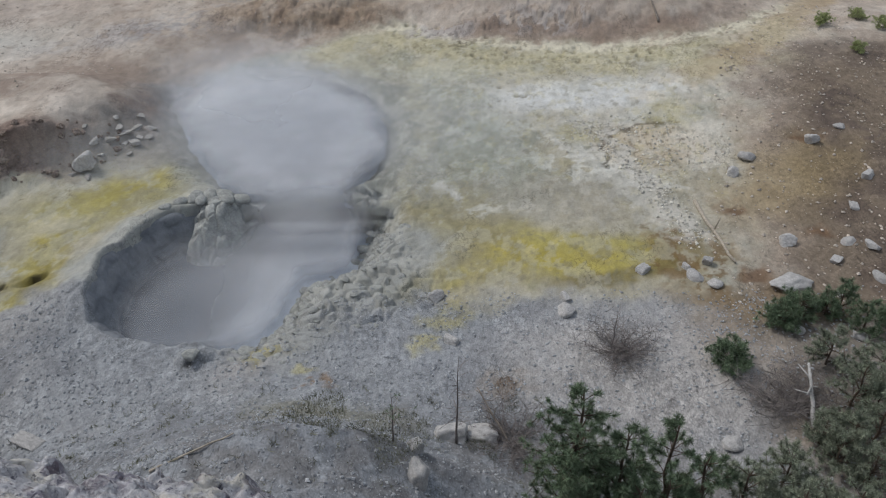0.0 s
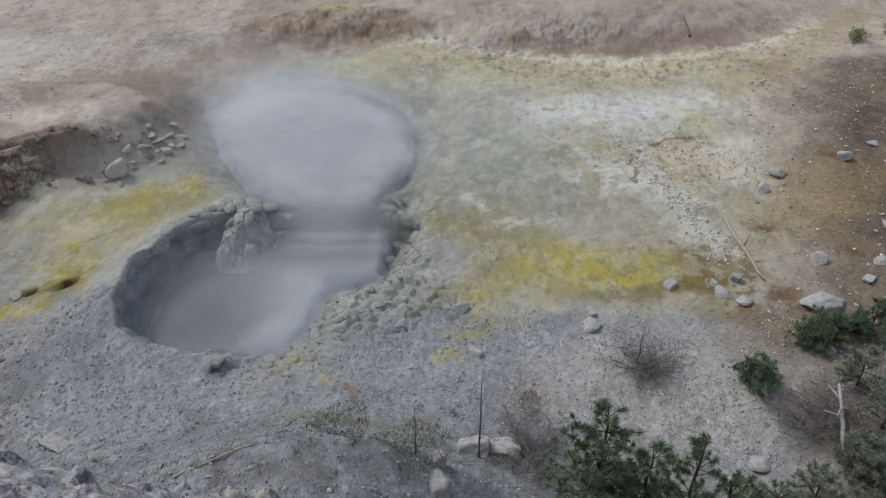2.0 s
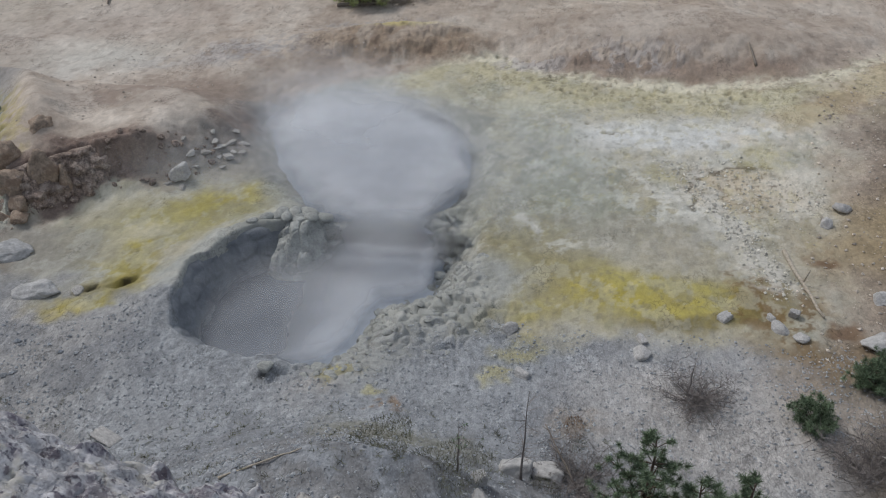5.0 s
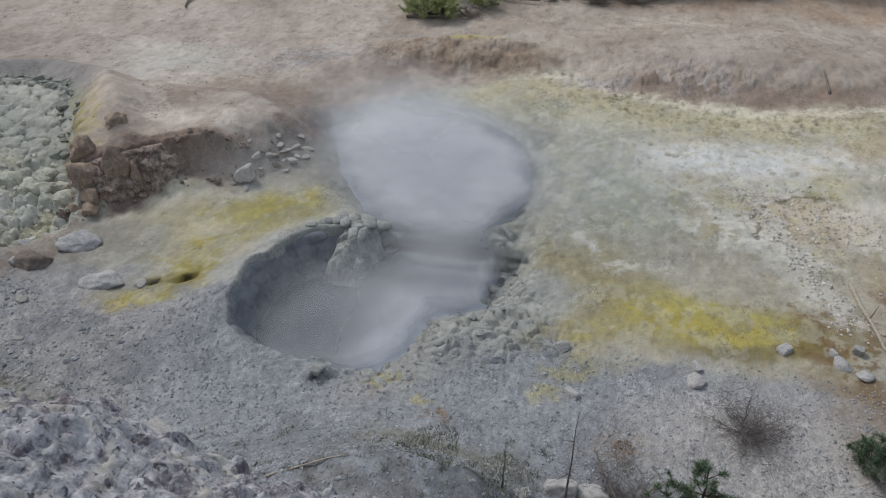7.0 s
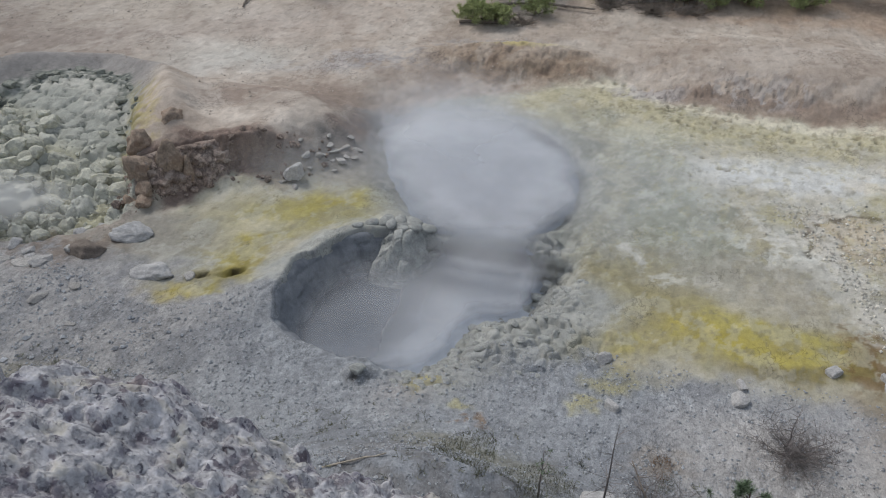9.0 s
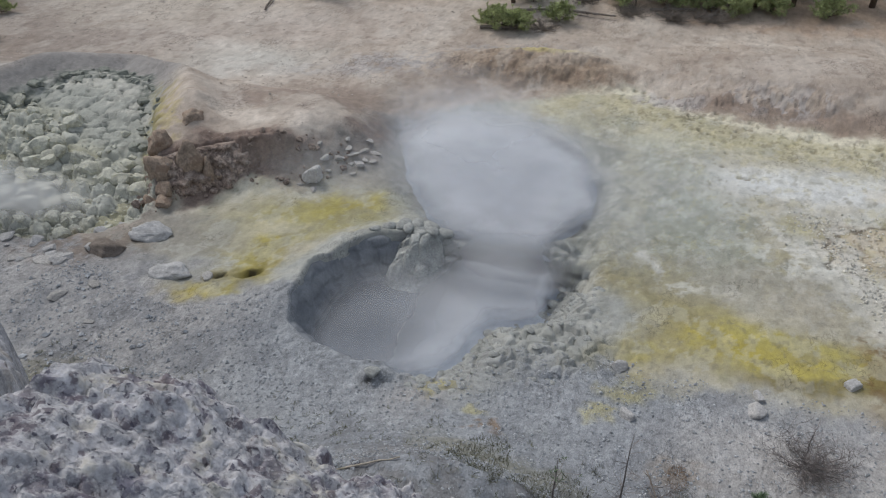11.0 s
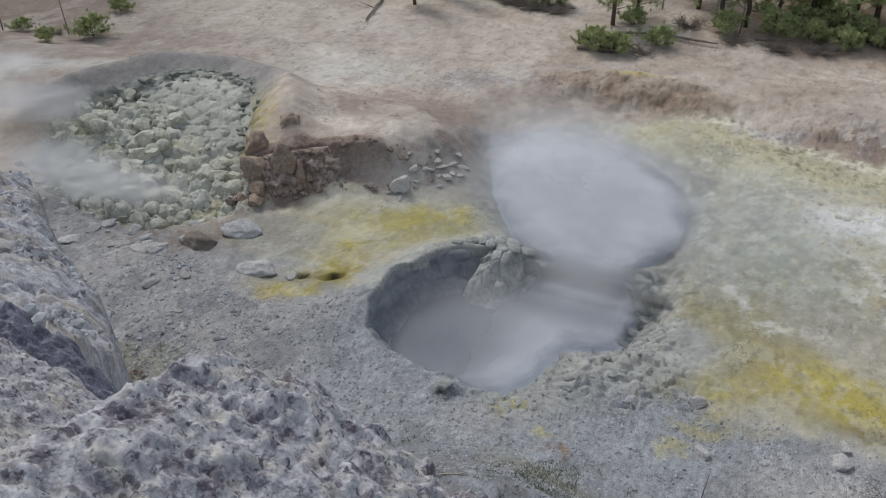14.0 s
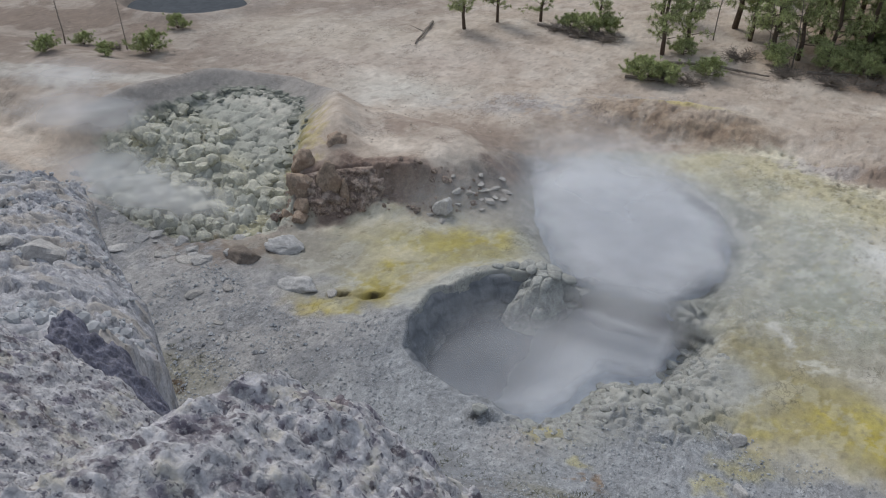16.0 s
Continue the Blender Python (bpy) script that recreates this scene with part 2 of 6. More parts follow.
def material(name, base, rough=0.9, vary=0.35, size=0.3, bump=0.4, fleck=None, per_object=0.0, island=0.0, metal=0.0, spec=0.3, stain=None, cracks=0.0, pits=False):
    """A mineral or plant surface: two scales of mottling and relief; fleck: (colour, size, share)."""
    m = bpy.data.materials.new(name)
    m.use_nodes = True
    n, l = m.node_tree.nodes, m.node_tree.links
    p = n["Principled BSDF"]
    p.inputs["Roughness"].default_value, p.inputs["Metallic"].default_value = rough, metal
    p.inputs["Specular IOR Level"].default_value = spec
    where = n.new("ShaderNodeTexCoord").outputs["Object"]
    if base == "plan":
        # noise stretched along y, to look even from the overlook
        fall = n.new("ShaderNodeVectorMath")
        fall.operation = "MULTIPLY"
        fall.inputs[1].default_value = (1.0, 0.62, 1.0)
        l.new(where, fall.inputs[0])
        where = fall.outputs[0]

    def noise_at(scale, detail=5):
        t = n.new("ShaderNodeTexNoise")
        t.inputs["Scale"].default_value, t.inputs["Detail"].default_value = scale, detail
        l.new(where, t.inputs["Vector"])
        return t.outputs[0]

    def mix(kind, fac, a, b):
        q = n.new("ShaderNodeMix")
        q.data_type, q.blend_type = "RGBA", kind
        for socket, value in ((q.inputs[0], fac), (q.inputs[6], a), (q.inputs[7], b)):
            if isinstance(value, (float, int, tuple)):
                socket.default_value = value
            else:
                l.new(value, socket)
        return q.outputs[2]

    def ramp(value, lo, hi, a, b):
        q = n.new("ShaderNodeMapRange")
        for k, v in zip(("From Min", "From Max", "To Min", "To Max"), (lo, hi, a, b)):
            q.inputs[k].default_value = v
        l.new(value, q.inputs[0])
        return q.outputs[0]

    def grey(value):
        q = n.new("ShaderNodeCombineColor")
        for s in q.inputs:
            l.new(value, s)
        return q.outputs[0]

    if base == "plan":
        a = n.new("ShaderNodeAttribute")
        a.attribute_name = "tint"
        col, loose = a.outputs[0], a.outputs["Alpha"]
    else:
        loose = None
        col = base
    coarse, finer = noise_at(1 / size), noise_at(6 / size, 8)
    col = mix("MULTIPLY", 1.0, col, grey(ramp(coarse, 0.3, 0.7, 1 - vary, 1 + vary)))
    col = mix("MULTIPLY", 1.0, col, grey(ramp(finer, 0.3, 0.7, 1 - 0.8 * vary, 1 + 0.8 * vary)))
    for layer in (stain, fleck):
        if not layer:
            continue
        t = noise_at(1 / layer[1], 4)
        col = mix("MIX", ramp(t, layer[2], layer[2] + 0.07, 0, layer[3]), col, layer[0])
    relief = None
    if pits:
        # irregular blotches of two sizes, lichen and pit shade as dark colour; small holes
        for scale, rim, rgb, share in ((26, 0.58, colour(98, 90, 98, 1.0), 0.8), (60, 0.59, colour(72, 70, 86, 1.0), 0.8), (11, 0.59, colour(104, 98, 108, 1.0), 0.7), (90, 0.54, colour(198, 198, 200, 1.0), 0.5), (8, 0.62, colour(136, 118, 110, 1.0), 0.25)):
            col = mix("MIX", ramp(noise_at(scale, 8), rim, rim + 0.06, 0, share), col, rgb)
        relief = ramp(noise_at(40, 8), 0.5, 0.66, 1.0, 0.3)
    if cracks:
        # fine cracks and grit
        warp = n.new("ShaderNodeVectorMath")
        warp.operation = "MULTIPLY_ADD"
        shake = n.new("ShaderNodeTexNoise")
        shake.inputs["Scale"].default_value = 5.0
        l.new(where, shake.inputs["Vector"])
        l.new(shake.outputs[1], warp.inputs[0])
        warp.inputs[1].default_value = (0.5, 0.5, 0.5)
        l.new(where, warp.inputs[2])
        v = n.new("ShaderNodeTexVoronoi")
        v.feature = "DISTANCE_TO_EDGE"
        v.inputs["Scale"].default_value = 4.5
        l.new(warp.outputs[0], v.inputs["Vector"])
        line = ramp(v.outputs["Distance"], 0.0, 0.07, 1 - cracks, 1.0)
        where_cracked = ramp(noise_at(0.8, 4), 0.54, 0.62, 0, 1)
        col = mix("MULTIPLY", where_cracked, col, grey(line))
        flake = n.new("ShaderNodeTexVoronoi")
        flake.inputs["Scale"].default_value = 8.0
        l.new(warp.outputs[0], flake.inputs["Vector"])
        tone = n.new("ShaderNodeSeparateColor")
        l.new(flake.outputs["Color"], tone.inputs[0])
        edge = n.new("ShaderNodeTexVoronoi")
        edge.feature = "DISTANCE_TO_EDGE"
        edge.inputs["Scale"].default_value = 8.0
        l.new(warp.outputs[0], edge.inputs["Vector"])
        where_loose = ramp(noise_at(0.7, 6), 0.5, 0.6, 0, 1)
        if loose:
            both = n.new("ShaderNodeMath")
            both.operation = "MULTIPLY"
            l.new(where_loose, both.inputs[0])
            l.new(loose, both.inputs[1])
            where_loose = both.outputs[0]
        col = mix("MULTIPLY", where_loose, col, grey(ramp(tone.outputs[0], 0, 1, 0.84, 1.2)))
        # flake edges darkened: thin shadow lines and dirt, both as colour
        col = mix("MULTIPLY", where_loose, col, grey(ramp(edge.outputs["Distance"], 0.0, 0.12, 0.74, 1.04)))
        grit = ramp(noise_at(34, 3), 0.36, 0.64, 0.85, 1.15)
        col = mix("MULTIPLY", loose or ramp(noise_at(0.55, 4), 0.38, 0.62, 0.25, 1.0), col, grey(grit))
        # crisp scabs of crust
        share = ramp(noise_at(0.9, 8), 0.4, 0.6, 0.1, 1.0)
        col = mix("MULTIPLY", share, col, grey(ramp(noise_at(2.6, 12), 0.49, 0.55, 0.94, 1.05)))
        col = mix("MULTIPLY", loose or share, col, grey(ramp(noise_at(9.0, 12), 0.46, 0.56, 0.91, 1.07)))
        holes = ramp(noise_at(13, 5), 0.62, 0.7, 1.0, 0.74)
        col = mix("MULTIPLY", loose or 1.0, col, grey(holes))
        relief = holes
    if per_object:
        o = n.new("ShaderNodeObjectInfo")
        col = mix("MULTIPLY", 1.0, col, grey(ramp(o.outputs["Random"], 0, 1, 1 - per_object, 1 + per_object)))
    if island:
        g = n.new("ShaderNodeNewGeometry")
        col = mix("MULTIPLY", 1.0, col, grey(ramp(g.outputs["Random Per Island"], 0, 1, 1 - island, 1 + island)))
    if isinstance(col, tuple):
        p.inputs["Base Color"].default_value = col
    else:
        l.new(col, p.inputs["Base Color"])
    if bump:
        total = n.new("ShaderNodeMath")
        total.operation = "MULTIPLY_ADD"
        l.new(finer, total.inputs[0])
        total.inputs[1].default_value = 0.4
        l.new(coarse, total.inputs[2])
        if relief:
            deep = n.new("ShaderNodeMath")
            deep.operation = "MULTIPLY_ADD"
            l.new(relief, deep.inputs[0])
            deep.inputs[1].default_value = 1.2
            l.new(total.outputs[0], deep.inputs[2])
            total = deep
        b = n.new("ShaderNodeBump")
        b.inputs["Strength"].default_value, b.inputs["Distance"].default_value = bump, 0.12 * size
        l.new(total.outputs[0], b.inputs["Height"])
        l.new(b.outputs[0], p.inputs["Normal"])
    return m


GAIN = 1.17
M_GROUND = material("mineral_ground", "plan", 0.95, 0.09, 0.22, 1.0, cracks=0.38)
M_MUD = material("grey_mud", colour(153, 155, 152, GAIN), 0.9, 0.25, 0.3, 0.8, per_object=0.06)
M_BOULDER = material("lichened_rock", colour(168, 168, 172, GAIN), 0.92, 0.3, 0.045, 1.0, fleck=(colour(96, 92, 108, GAIN), 0.07, 0.58, 0.7), stain=(colour(172, 167, 150, GAIN), 0.09, 0.56, 0.5), pits=True)
M_STONE = material("pale_stone", colour(168, 167, 166, GAIN), 0.9, 0.24, 0.14, 0.8, per_object=0.12, stain=(colour(140, 137, 136, GAIN), 0.3, 0.56, 0.5))
M_BLOCK = material("greenish_block", colour(172, 172, 160, GAIN), 0.9, 0.28, 0.2, 0.8, per_object=0.16, stain=(colour(162, 158, 130, GAIN), 0.35, 0.58, 0.5))
M_BROWN_STONE = material("brown_stone", colour(108, 100, 93, GAIN), 0.9, 0.25, 0.2, 0.6, per_object=0.12)


def pool_material(name, rough=0.35, spec=0.35):
    """Thin mud: its tint varies from dark to pale, with reflections put into the colour."""
    m = bpy.data.materials.new(name)
    m.use_nodes = True
    n, l = m.node_tree.nodes, m.node_tree.links
    p = n["Principled BSDF"]
    p.inputs["Roughness"].default_value = rough
    p.inputs["Specular IOR Level"].default_value = spec
    a = n.new("ShaderNodeAttribute")
    a.attribute_name = "tint"
    t = n.new("ShaderNodeTexNoise")
    t.inputs["Scale"].default_value, t.inputs["Detail"].default_value, t.inputs["Distortion"].default_value = 1.6, 6, 1.2
    l.new(n.new("ShaderNodeTexCoord").outputs["Object"], t.inputs["Vector"])
    q = n.new("ShaderNodeMix")
    q.data_type, q.blend_type = "RGBA", "OVERLAY"
    q.inputs[0].default_value = 0.35
    l.new(a.outputs[0], q.inputs[6])
    l.new(t.outputs[0], q.inputs[7])
    l.new(q.outputs[2], p.inputs["Base Color"])
    b = n.new("ShaderNodeBump")
    b.inputs["Strength"].default_value, b.inputs["Distance"].default_value = 0.3, 0.05
    l.new(t.outputs[0], b.inputs["Height"])
    l.new(b.outputs[0], p.inputs["Normal"])
    return m


M_WALL = material("dark_mud_wall", colour(124, 128, 133, GAIN), 0.9, 0.13, 0.25, 0.6, stain=(colour(104, 108, 115, GAIN), 0.5, 0.5, 0.6))
M_BANK = material("brown_bank_earth", colour(134, 120, 111, GAIN), 0.95, 0.45, 0.2, 1.0, stain=(colour(164, 152, 142, GAIN), 0.25, 0.52, 0.7), fleck=(colour(92, 80, 74, GAIN), 0.12, 0.56, 0.6), cracks=0.4, per_object=0.2)
M_POOL = pool_material("mud_water")
M_POND = pool_material("pond_water", 0.8, 0.0)

# ---- helpers for meshes ----
def mesh_object(name, verts, faces, mat, parent=None, shade=True):
    me = bpy.data.meshes.new(name)
    me.from_pydata([tuple(v) for v in verts], [], [tuple(f) for f in faces])
    me.materials.append(mat)
    me.polygons.foreach_set("use_smooth", [shade] * len(me.polygons))
    ob = new(name, me)
    ob.parent = parent
    return ob


def part(name, bm, mat, parent=None, label="", shade=True):
    me = bpy.data.meshes.new(name)
    bm.to_mesh(me)
    bm.free()
    me.materials.append(mat)
    me.polygons.foreach_set("use_smooth", [shade] * len(me.polygons))
    ob = new(name, me)
    ob.parent = parent
    return tagged(ob, label)


def lattice(name, xs, ys, zs, mat, tint=None):
    """A sheet over the plan with heights zs[row, column]."""
    ny, nx = zs.shape
    me = bpy.data.meshes.new(name)
    gx, gy = np.meshgrid(xs, ys)
    co = np.stack([gx, gy, zs], -1).reshape(-1, 3)
    idx = np.arange(nx * ny).reshape(ny, nx)
    quads = np.stack([idx[:-1, :-1], idx[:-1, 1:], idx[1:, 1:], idx[1:, :-1]], -1).reshape(-1, 4)
    me.vertices.add(len(co))
    me.vertices.foreach_set("co", co.astype(np.float32).ravel())
    me.loops.add(quads.size)
    me.loops.foreach_set("vertex_index", quads.astype(np.int32).ravel())
    me.polygons.add(len(quads))
    me.polygons.foreach_set("loop_start", np.arange(0, quads.size, 4, dtype=np.int32))
    me.polygons.foreach_set("use_smooth", np.ones(len(quads), bool))
    me.update(calc_edges=True)
    if tint is not None:
        layer = me.color_attributes.new("tint", "FLOAT_COLOR", "POINT")
        layer.data.foreach_set("color", np.concatenate([tint.reshape(nx * ny, -1), np.ones((nx * ny, 1))], 1)[:, :4].astype(np.float32).ravel())
    me.materials.append(mat)
    return new(name, me)


def steps(*spans):
    return np.concatenate([np.arange(a, b - 1e-6, s) for a, b, s in spans])


# ---- minerals of the ground ----
def ground_tint(x, y, z):
    wx, wy = x + 0.5 * fbm(x, y, 1.8, 4, 61, 0.6), y + 0.5 * fbm(x, y, 1.8, 4, 67, 0.6)
    fx, fy = x + 0.25 * fbm(x, y, 0.6, 3, 71, 0.6), y + 0.25 * fbm(x, y, 0.6, 3, 73, 0.6)
    out = np.empty(x.shape + (3,))
    out[:] = colour(172, 160, 148, GAIN)[:3]

    def lay(mask, rgb, amount=1.0):
        m = np.clip(mask * amount, 0, 1)[..., None]
        out[:] = out * (1 - m) + np.array(colour(*rgb, GAIN)[:3]) * m

    speck = fbm(x, y, 0.5, 4, 83, 0.75)
    micro = fbm(x, y, 0.13, 2, 181, 0.7)
    crust = fbm(x, y, 2.2, 6, 187, 0.64)
    pits = smooth(0.62, 0.85, fbm(x, y, 0.3, 3, 191, 0.6))
    patch = fbm(x, y, 3.0, 4, 89, 0.6)
    streak = fbm(x + 0.3 * y, 0.8 * y - 0.3 * x, 1.6, 5, 97, 0.6)
    lay(smooth(0.0, 0.5, patch + 0.3 * crust), (188, 179, 168), 0.7)
    lay(smooth(0.1, 0.7, streak + 0.2 * crust), (152, 140, 129), 0.45)
    lay(smooth(0.35, 0.8, crust), (190, 184, 176), 0.35)
    up = inside(wx, wy, BANK)
    # thermal flat: greenish grey with white and yellow crusts
    flat = smooth(-14.5, -12.5, wx) * smooth(0.3, -0.8, up) * smooth(12.4, 13.8, wy) * smooth(8.6, 6.0, wx - 0.25 * (wy - 16))
    lay(flat, (166, 161, 143))
    lay(flat * smooth(0.05, 0.5, crust) * smooth(17, 20, wy), (178, 180, 172), 0.7)
    lay(flat * smooth(0.1, 0.6, fbm(x, 0.8 * y, 1.7, 5, 197, 0.6)), (138, 142, 132), 0.6)
    lay(flat * smooth(1.6, 0.2, np.abs(up + 1.1)) * smooth(-7, -4, wx), (178, 171, 142), 0.7)
    lay(flat * pits * smooth(2.2, 0.6, np.abs(up + 0.9)), (120, 116, 100), 0.7)
    lay(blob(wx, wy, 4.9, 23.6, 4.4, 1.7, 3, 0.5), (190, 188, 180), 0.7)
    lay(blob(fx, fy, 4.7, 23.7, 3.2, 1.05, 5, 0.45), (202, 204, 203), 0.85)
    lay(blob(wx, wy, 4.6, 19.8, 3.4, 2.6, -40, 0.5) * smooth(-0.15, 0.25, crust + 0.5 * speck), (190, 190, 184), 0.8)
    wm = cells(fx, 0.7 * fy, 0.34, 48)[2]
    mottle = smooth(0.05, 0.3, fbm(x, 0.7 * y, 0.7, 4, 263, 0.65))
    lay(blob(wx, wy, 3.7, 19.4, 1.9, 1.9, -30, 0.6) * mottle, (198, 198, 190), 0.8)
    lay(blob(wx, wy, 7.6, 23.6, 1.8, 1.5, 0, 0.6) * mottle, (196, 190, 178), 0.7)
    lay(smooth(0.8, 0.2, to_line(fx, fy, [(3.6, 20.6), (4.6, 19.4), (5.4, 17.6), (6.1, 15.9)])) * (wm > 0.3), (198, 196, 188), 0.7)
    lay(blob(fx, fy, 6.1, 20.3, 1.6, 1.25, -10, 0.35), (180, 168, 146), 0.85)
    lay(blob(fx, fy, 7.6, 20.4, 0.8, 1.3, 0, 0.5), (196, 190, 178), 0.75)
    lay(smooth(0.16, 0.05, to_line(fx, fy, [(4.6, 19.2), (4.7, 20.4), (5.2, 21.2), (6.0, 21.5), (7.2, 21.6)])), (88, 82, 70), 0.8)
    c1, c2, _ = cells(fx, fy, 0.5, 44)
    lay(blob(fx, fy, 6.3, 20.2, 2.0, 1.4, -20, 0.5) * smooth(0.1, 0.02, c2 - c1), (106, 96, 82), 0.75)
    lay(blob(fx, fy, 5.0, 20.6, 0.7, 1.0, 10, 0.6) * smooth(0, 0.4, speck), (110, 98, 84), 0.7)
    lay(blob(wx, wy, 0.6, 21.0, 1.6, 4.0, 15, 0.6), (140, 145, 132), 0.8)
    # sulphur
    yellow = inside(x + 0.5 * (wx - x) + 0.5 * (fx - x), y + 0.5 * (wy - y) + 0.5 * (fy - y), SULPHUR)
    lay(smooth(-0.35, 0.35, yellow), (156, 148, 108), 0.85)
    lay(smooth(-0.05, 0.45, yellow) * smooth(-1.2, 1.2, x - 0.6 * (y - 15.2)) * smooth(-0.9, 0.1, crust + 0.3 * speck), (164, 155, 92), 0.85)
    lay(blob(fx, fy, 3.1, 14.95, 1.9, 0.5, -3, 0.6) + blob(fx, fy, 1.0, 15.7, 1.3, 0.45, -25, 0.7), (168, 155, 76), 0.55)
    lay(smooth(0.4, 0.05, np.abs(yellow - 0.05)) * smooth(2.0, 3.2, x) * smooth(15.2, 14.8, y), (112, 101, 62), 0.7)
    lay(blob(fx, fy, 5.7, 15.2, 0.8, 0.9, 10, 0.6), (120, 106, 66), 0.75)
    lay(blob(wx, wy, 1.0, 16.9, 1.4, 0.7, -40, 0.7), (142, 136, 108), 0.6)
    lay(blob(wx, wy, -0.4, 16.4, 1.5, 1.8, 30, 0.6), (146, 140, 114), 0.7)
    lay(smooth(0.7, 0.15, to_line(fx, fy, [(-12.6, 13.7), (-10.9, 13.3), (-10.1, 13.7), (-9.9, 15.0), (-10.2, 16.6), (-9.2, 17.9)])) * smooth(-12.9, -10.4, fx), (152, 141, 80), 0.8)
    lay(smooth(1.9, 0.5, to_line(wx, wy, [(-10.8, 14.8), (-10.6, 16.8), (-9.0, 18.2), (-7.6, 18.6)])), (152, 147, 116), 0.65)
    lay(smooth(0.5, 0.1, to_line(fx, fy, [(-10.2, 14.1), (-9.75, 14.6)])), (110, 98, 56), 0.7)
    lay(blob(fx, fy, -10.0, 14.7, 0.7, 1.0, 10, 0.7), (146, 137, 74), 0.6)
    vein = to_line(wx, wy, [(-11.4, 13.1), (-9.75, 13.2), (-9.9, 14.5), (-10.1, 15.6), (-10.05, 16.9), (-9.4, 18.1), (-8.3, 18.8)])
    lay(smooth(1.15, 0.25, vein) * smooth(-0.5, 0.2, crust + 0.5 * speck) * smooth(13.9, 15.0, y + 0.8 * (x + 11)), (160, 151, 96), 0.75)
    lay(smooth(0.5, 0.1, vein) * smooth(-0.2, 0.3, speck) * smooth(-12.0, -10.9, x), (158, 146, 72), 0.6)
    lay(blob(fx, fy, -10.2, 17.0, 0.75, 0.5, 40, 0.6) + blob(fx, fy, -10.9, 16.0, 0.5, 0.9, 10, 0.7), (184, 178, 150), 0.7)
    lay(smooth(0.28, 0.08, to_line(fx, fy, [(-12.0, 13.0), (-11.0, 12.95), (-10.3, 13.1)])) * smooth(-12.4, -10.8, fx), (160, 144, 78), 0.4)
    lay(blob(fx, fy, -10.0, 16.8, 0.7, 0.35, 30, 0.6), (186, 180, 156), 0.8)
    lay(blob(wx, wy, -9.2, 18.0, 1.6, 0.5, 25, 0.6), (152, 145, 94), 0.6)
    lay(blob(fx, fy, -10.9, 14.8, 0.8, 0.5, 20, 0.6) * smooth(-0.1, 0.3, speck), (176, 176, 164), 0.7)
    for cx, cy, r in ((-4.0, 12.1, 0.5), (-2.9, 11.4, 0.35), (-0.2, 12.4, 0.5), (0.1, 13.1, 0.6), (-1.8, 11.1, 0.35)):
        lay(blob(fx, fy, cx, cy, r, 0.7 * r, 0, 0.6), (166, 154, 92), 0.7)
    # grey mud round the pools
    near, far = inside(fx, fy, POOL_NEAR), inside(wx, wy, POOL_FAR)
    lay(smooth(1.5, 0.5, -near), (152, 154, 150), 0.95)
    lay(smooth(3.2, 2.0, -near) * smooth(-5, -3, x) * smooth(17.4, 16.4, y + 0.3 * (x + 2)), (149, 151, 148), 0.95)
    lay(smooth(0.05, 0.3, near + 0.25), (112, 115, 118))
    lay(smooth(2.2, 0.4, -far), (146, 149, 148), 0.9)
    lay(smooth(0.35, 0.1, np.abs(far + 1.05)) * smooth(-4, -2.5, x), (124, 126, 122), 0.6)
    lay(smooth(1.5, 0.4, np.abs(far + 1.4)) * smooth(-4, -2.3, x) * smooth(16.6, 18.0, y), (134, 136, 128), 0.7)
    lay(smooth(0.4, 0.1, np.abs(far + 1.75)) * smooth(-4, -2.5, x), (170, 167, 148), 0.5)
    # dark shade west of the far pool, laid into the ground colour
    lay(blob(wx, wy, -8.2, 22.6, 1.6, 2.6, 20, 0.5), (124, 124, 124), 0.8)
    lay(blob(wx, wy, -13.0, 15.2, 2.2, 1.5, 10, 0.6), (132, 130, 124), 0.8)
    # white streaks and rings of crust on the flat, trodden marks
    lay(smooth(0.3, 0.12, np.abs(np.hypot(fx - 0.36, 1.3 * (fy - 21.3)) - 0.25)) * smooth(-0.2, 0.2, speck), (190, 190, 184), 0.5)
    lay(smooth(0.22, 0.05, to_line(fx, fy, [(-0.1, 18.4), (0.3, 17.8)])), (198, 198, 192), 0.8)
    lay(smooth(0.3, 0.05, to_line(fx, fy, [(0.9, 17.1), (1.5, 17.3), (2.3, 17.2)])) * smooth(-0.3, 0.1, speck), (190, 190, 180), 0.8)
    lay(flat * smooth(0.22, 0.34, fbm(x - 0.2 * y, 0.7 * y + 0.3 * x, 0.9, 5, 211, 0.62)), (188, 188, 182), 0.25)
    lay(flat * smooth(0.28, 0.5, fbm(x, 0.7 * y, 1.1, 5, 217, 0.6)), (134, 134, 122), 0.25)
    lay(blob(fx, fy, 3.9, 21.0, 0.5, 0.6, 0, 0.6) + blob(fx, fy, 7.0, 22.3, 0.6, 1.0, 0, 0.6), (166, 158, 112), 0.45)
    lay(trodden(x, y), (112, 108, 90), 0.75)
    fleck = fbm(x, 0.75 * y, 0.5, 4, 271, 0.68) + 0.35 * patch
    lay(flat * smooth(0.34, 0.44, fleck) * smooth(-4, -1, x) * smooth(16.4, 17.6, y), (196, 194, 186), 0.3)
    lay(flat * smooth(0.44, 0.54, fbm(x, 0.75 * y, 0.45, 4, 277, 0.66) + 0.3 * streak) * smooth(-2, 1, x) * smooth(16.4, 17.6, y), (172, 164, 118), 0.25)
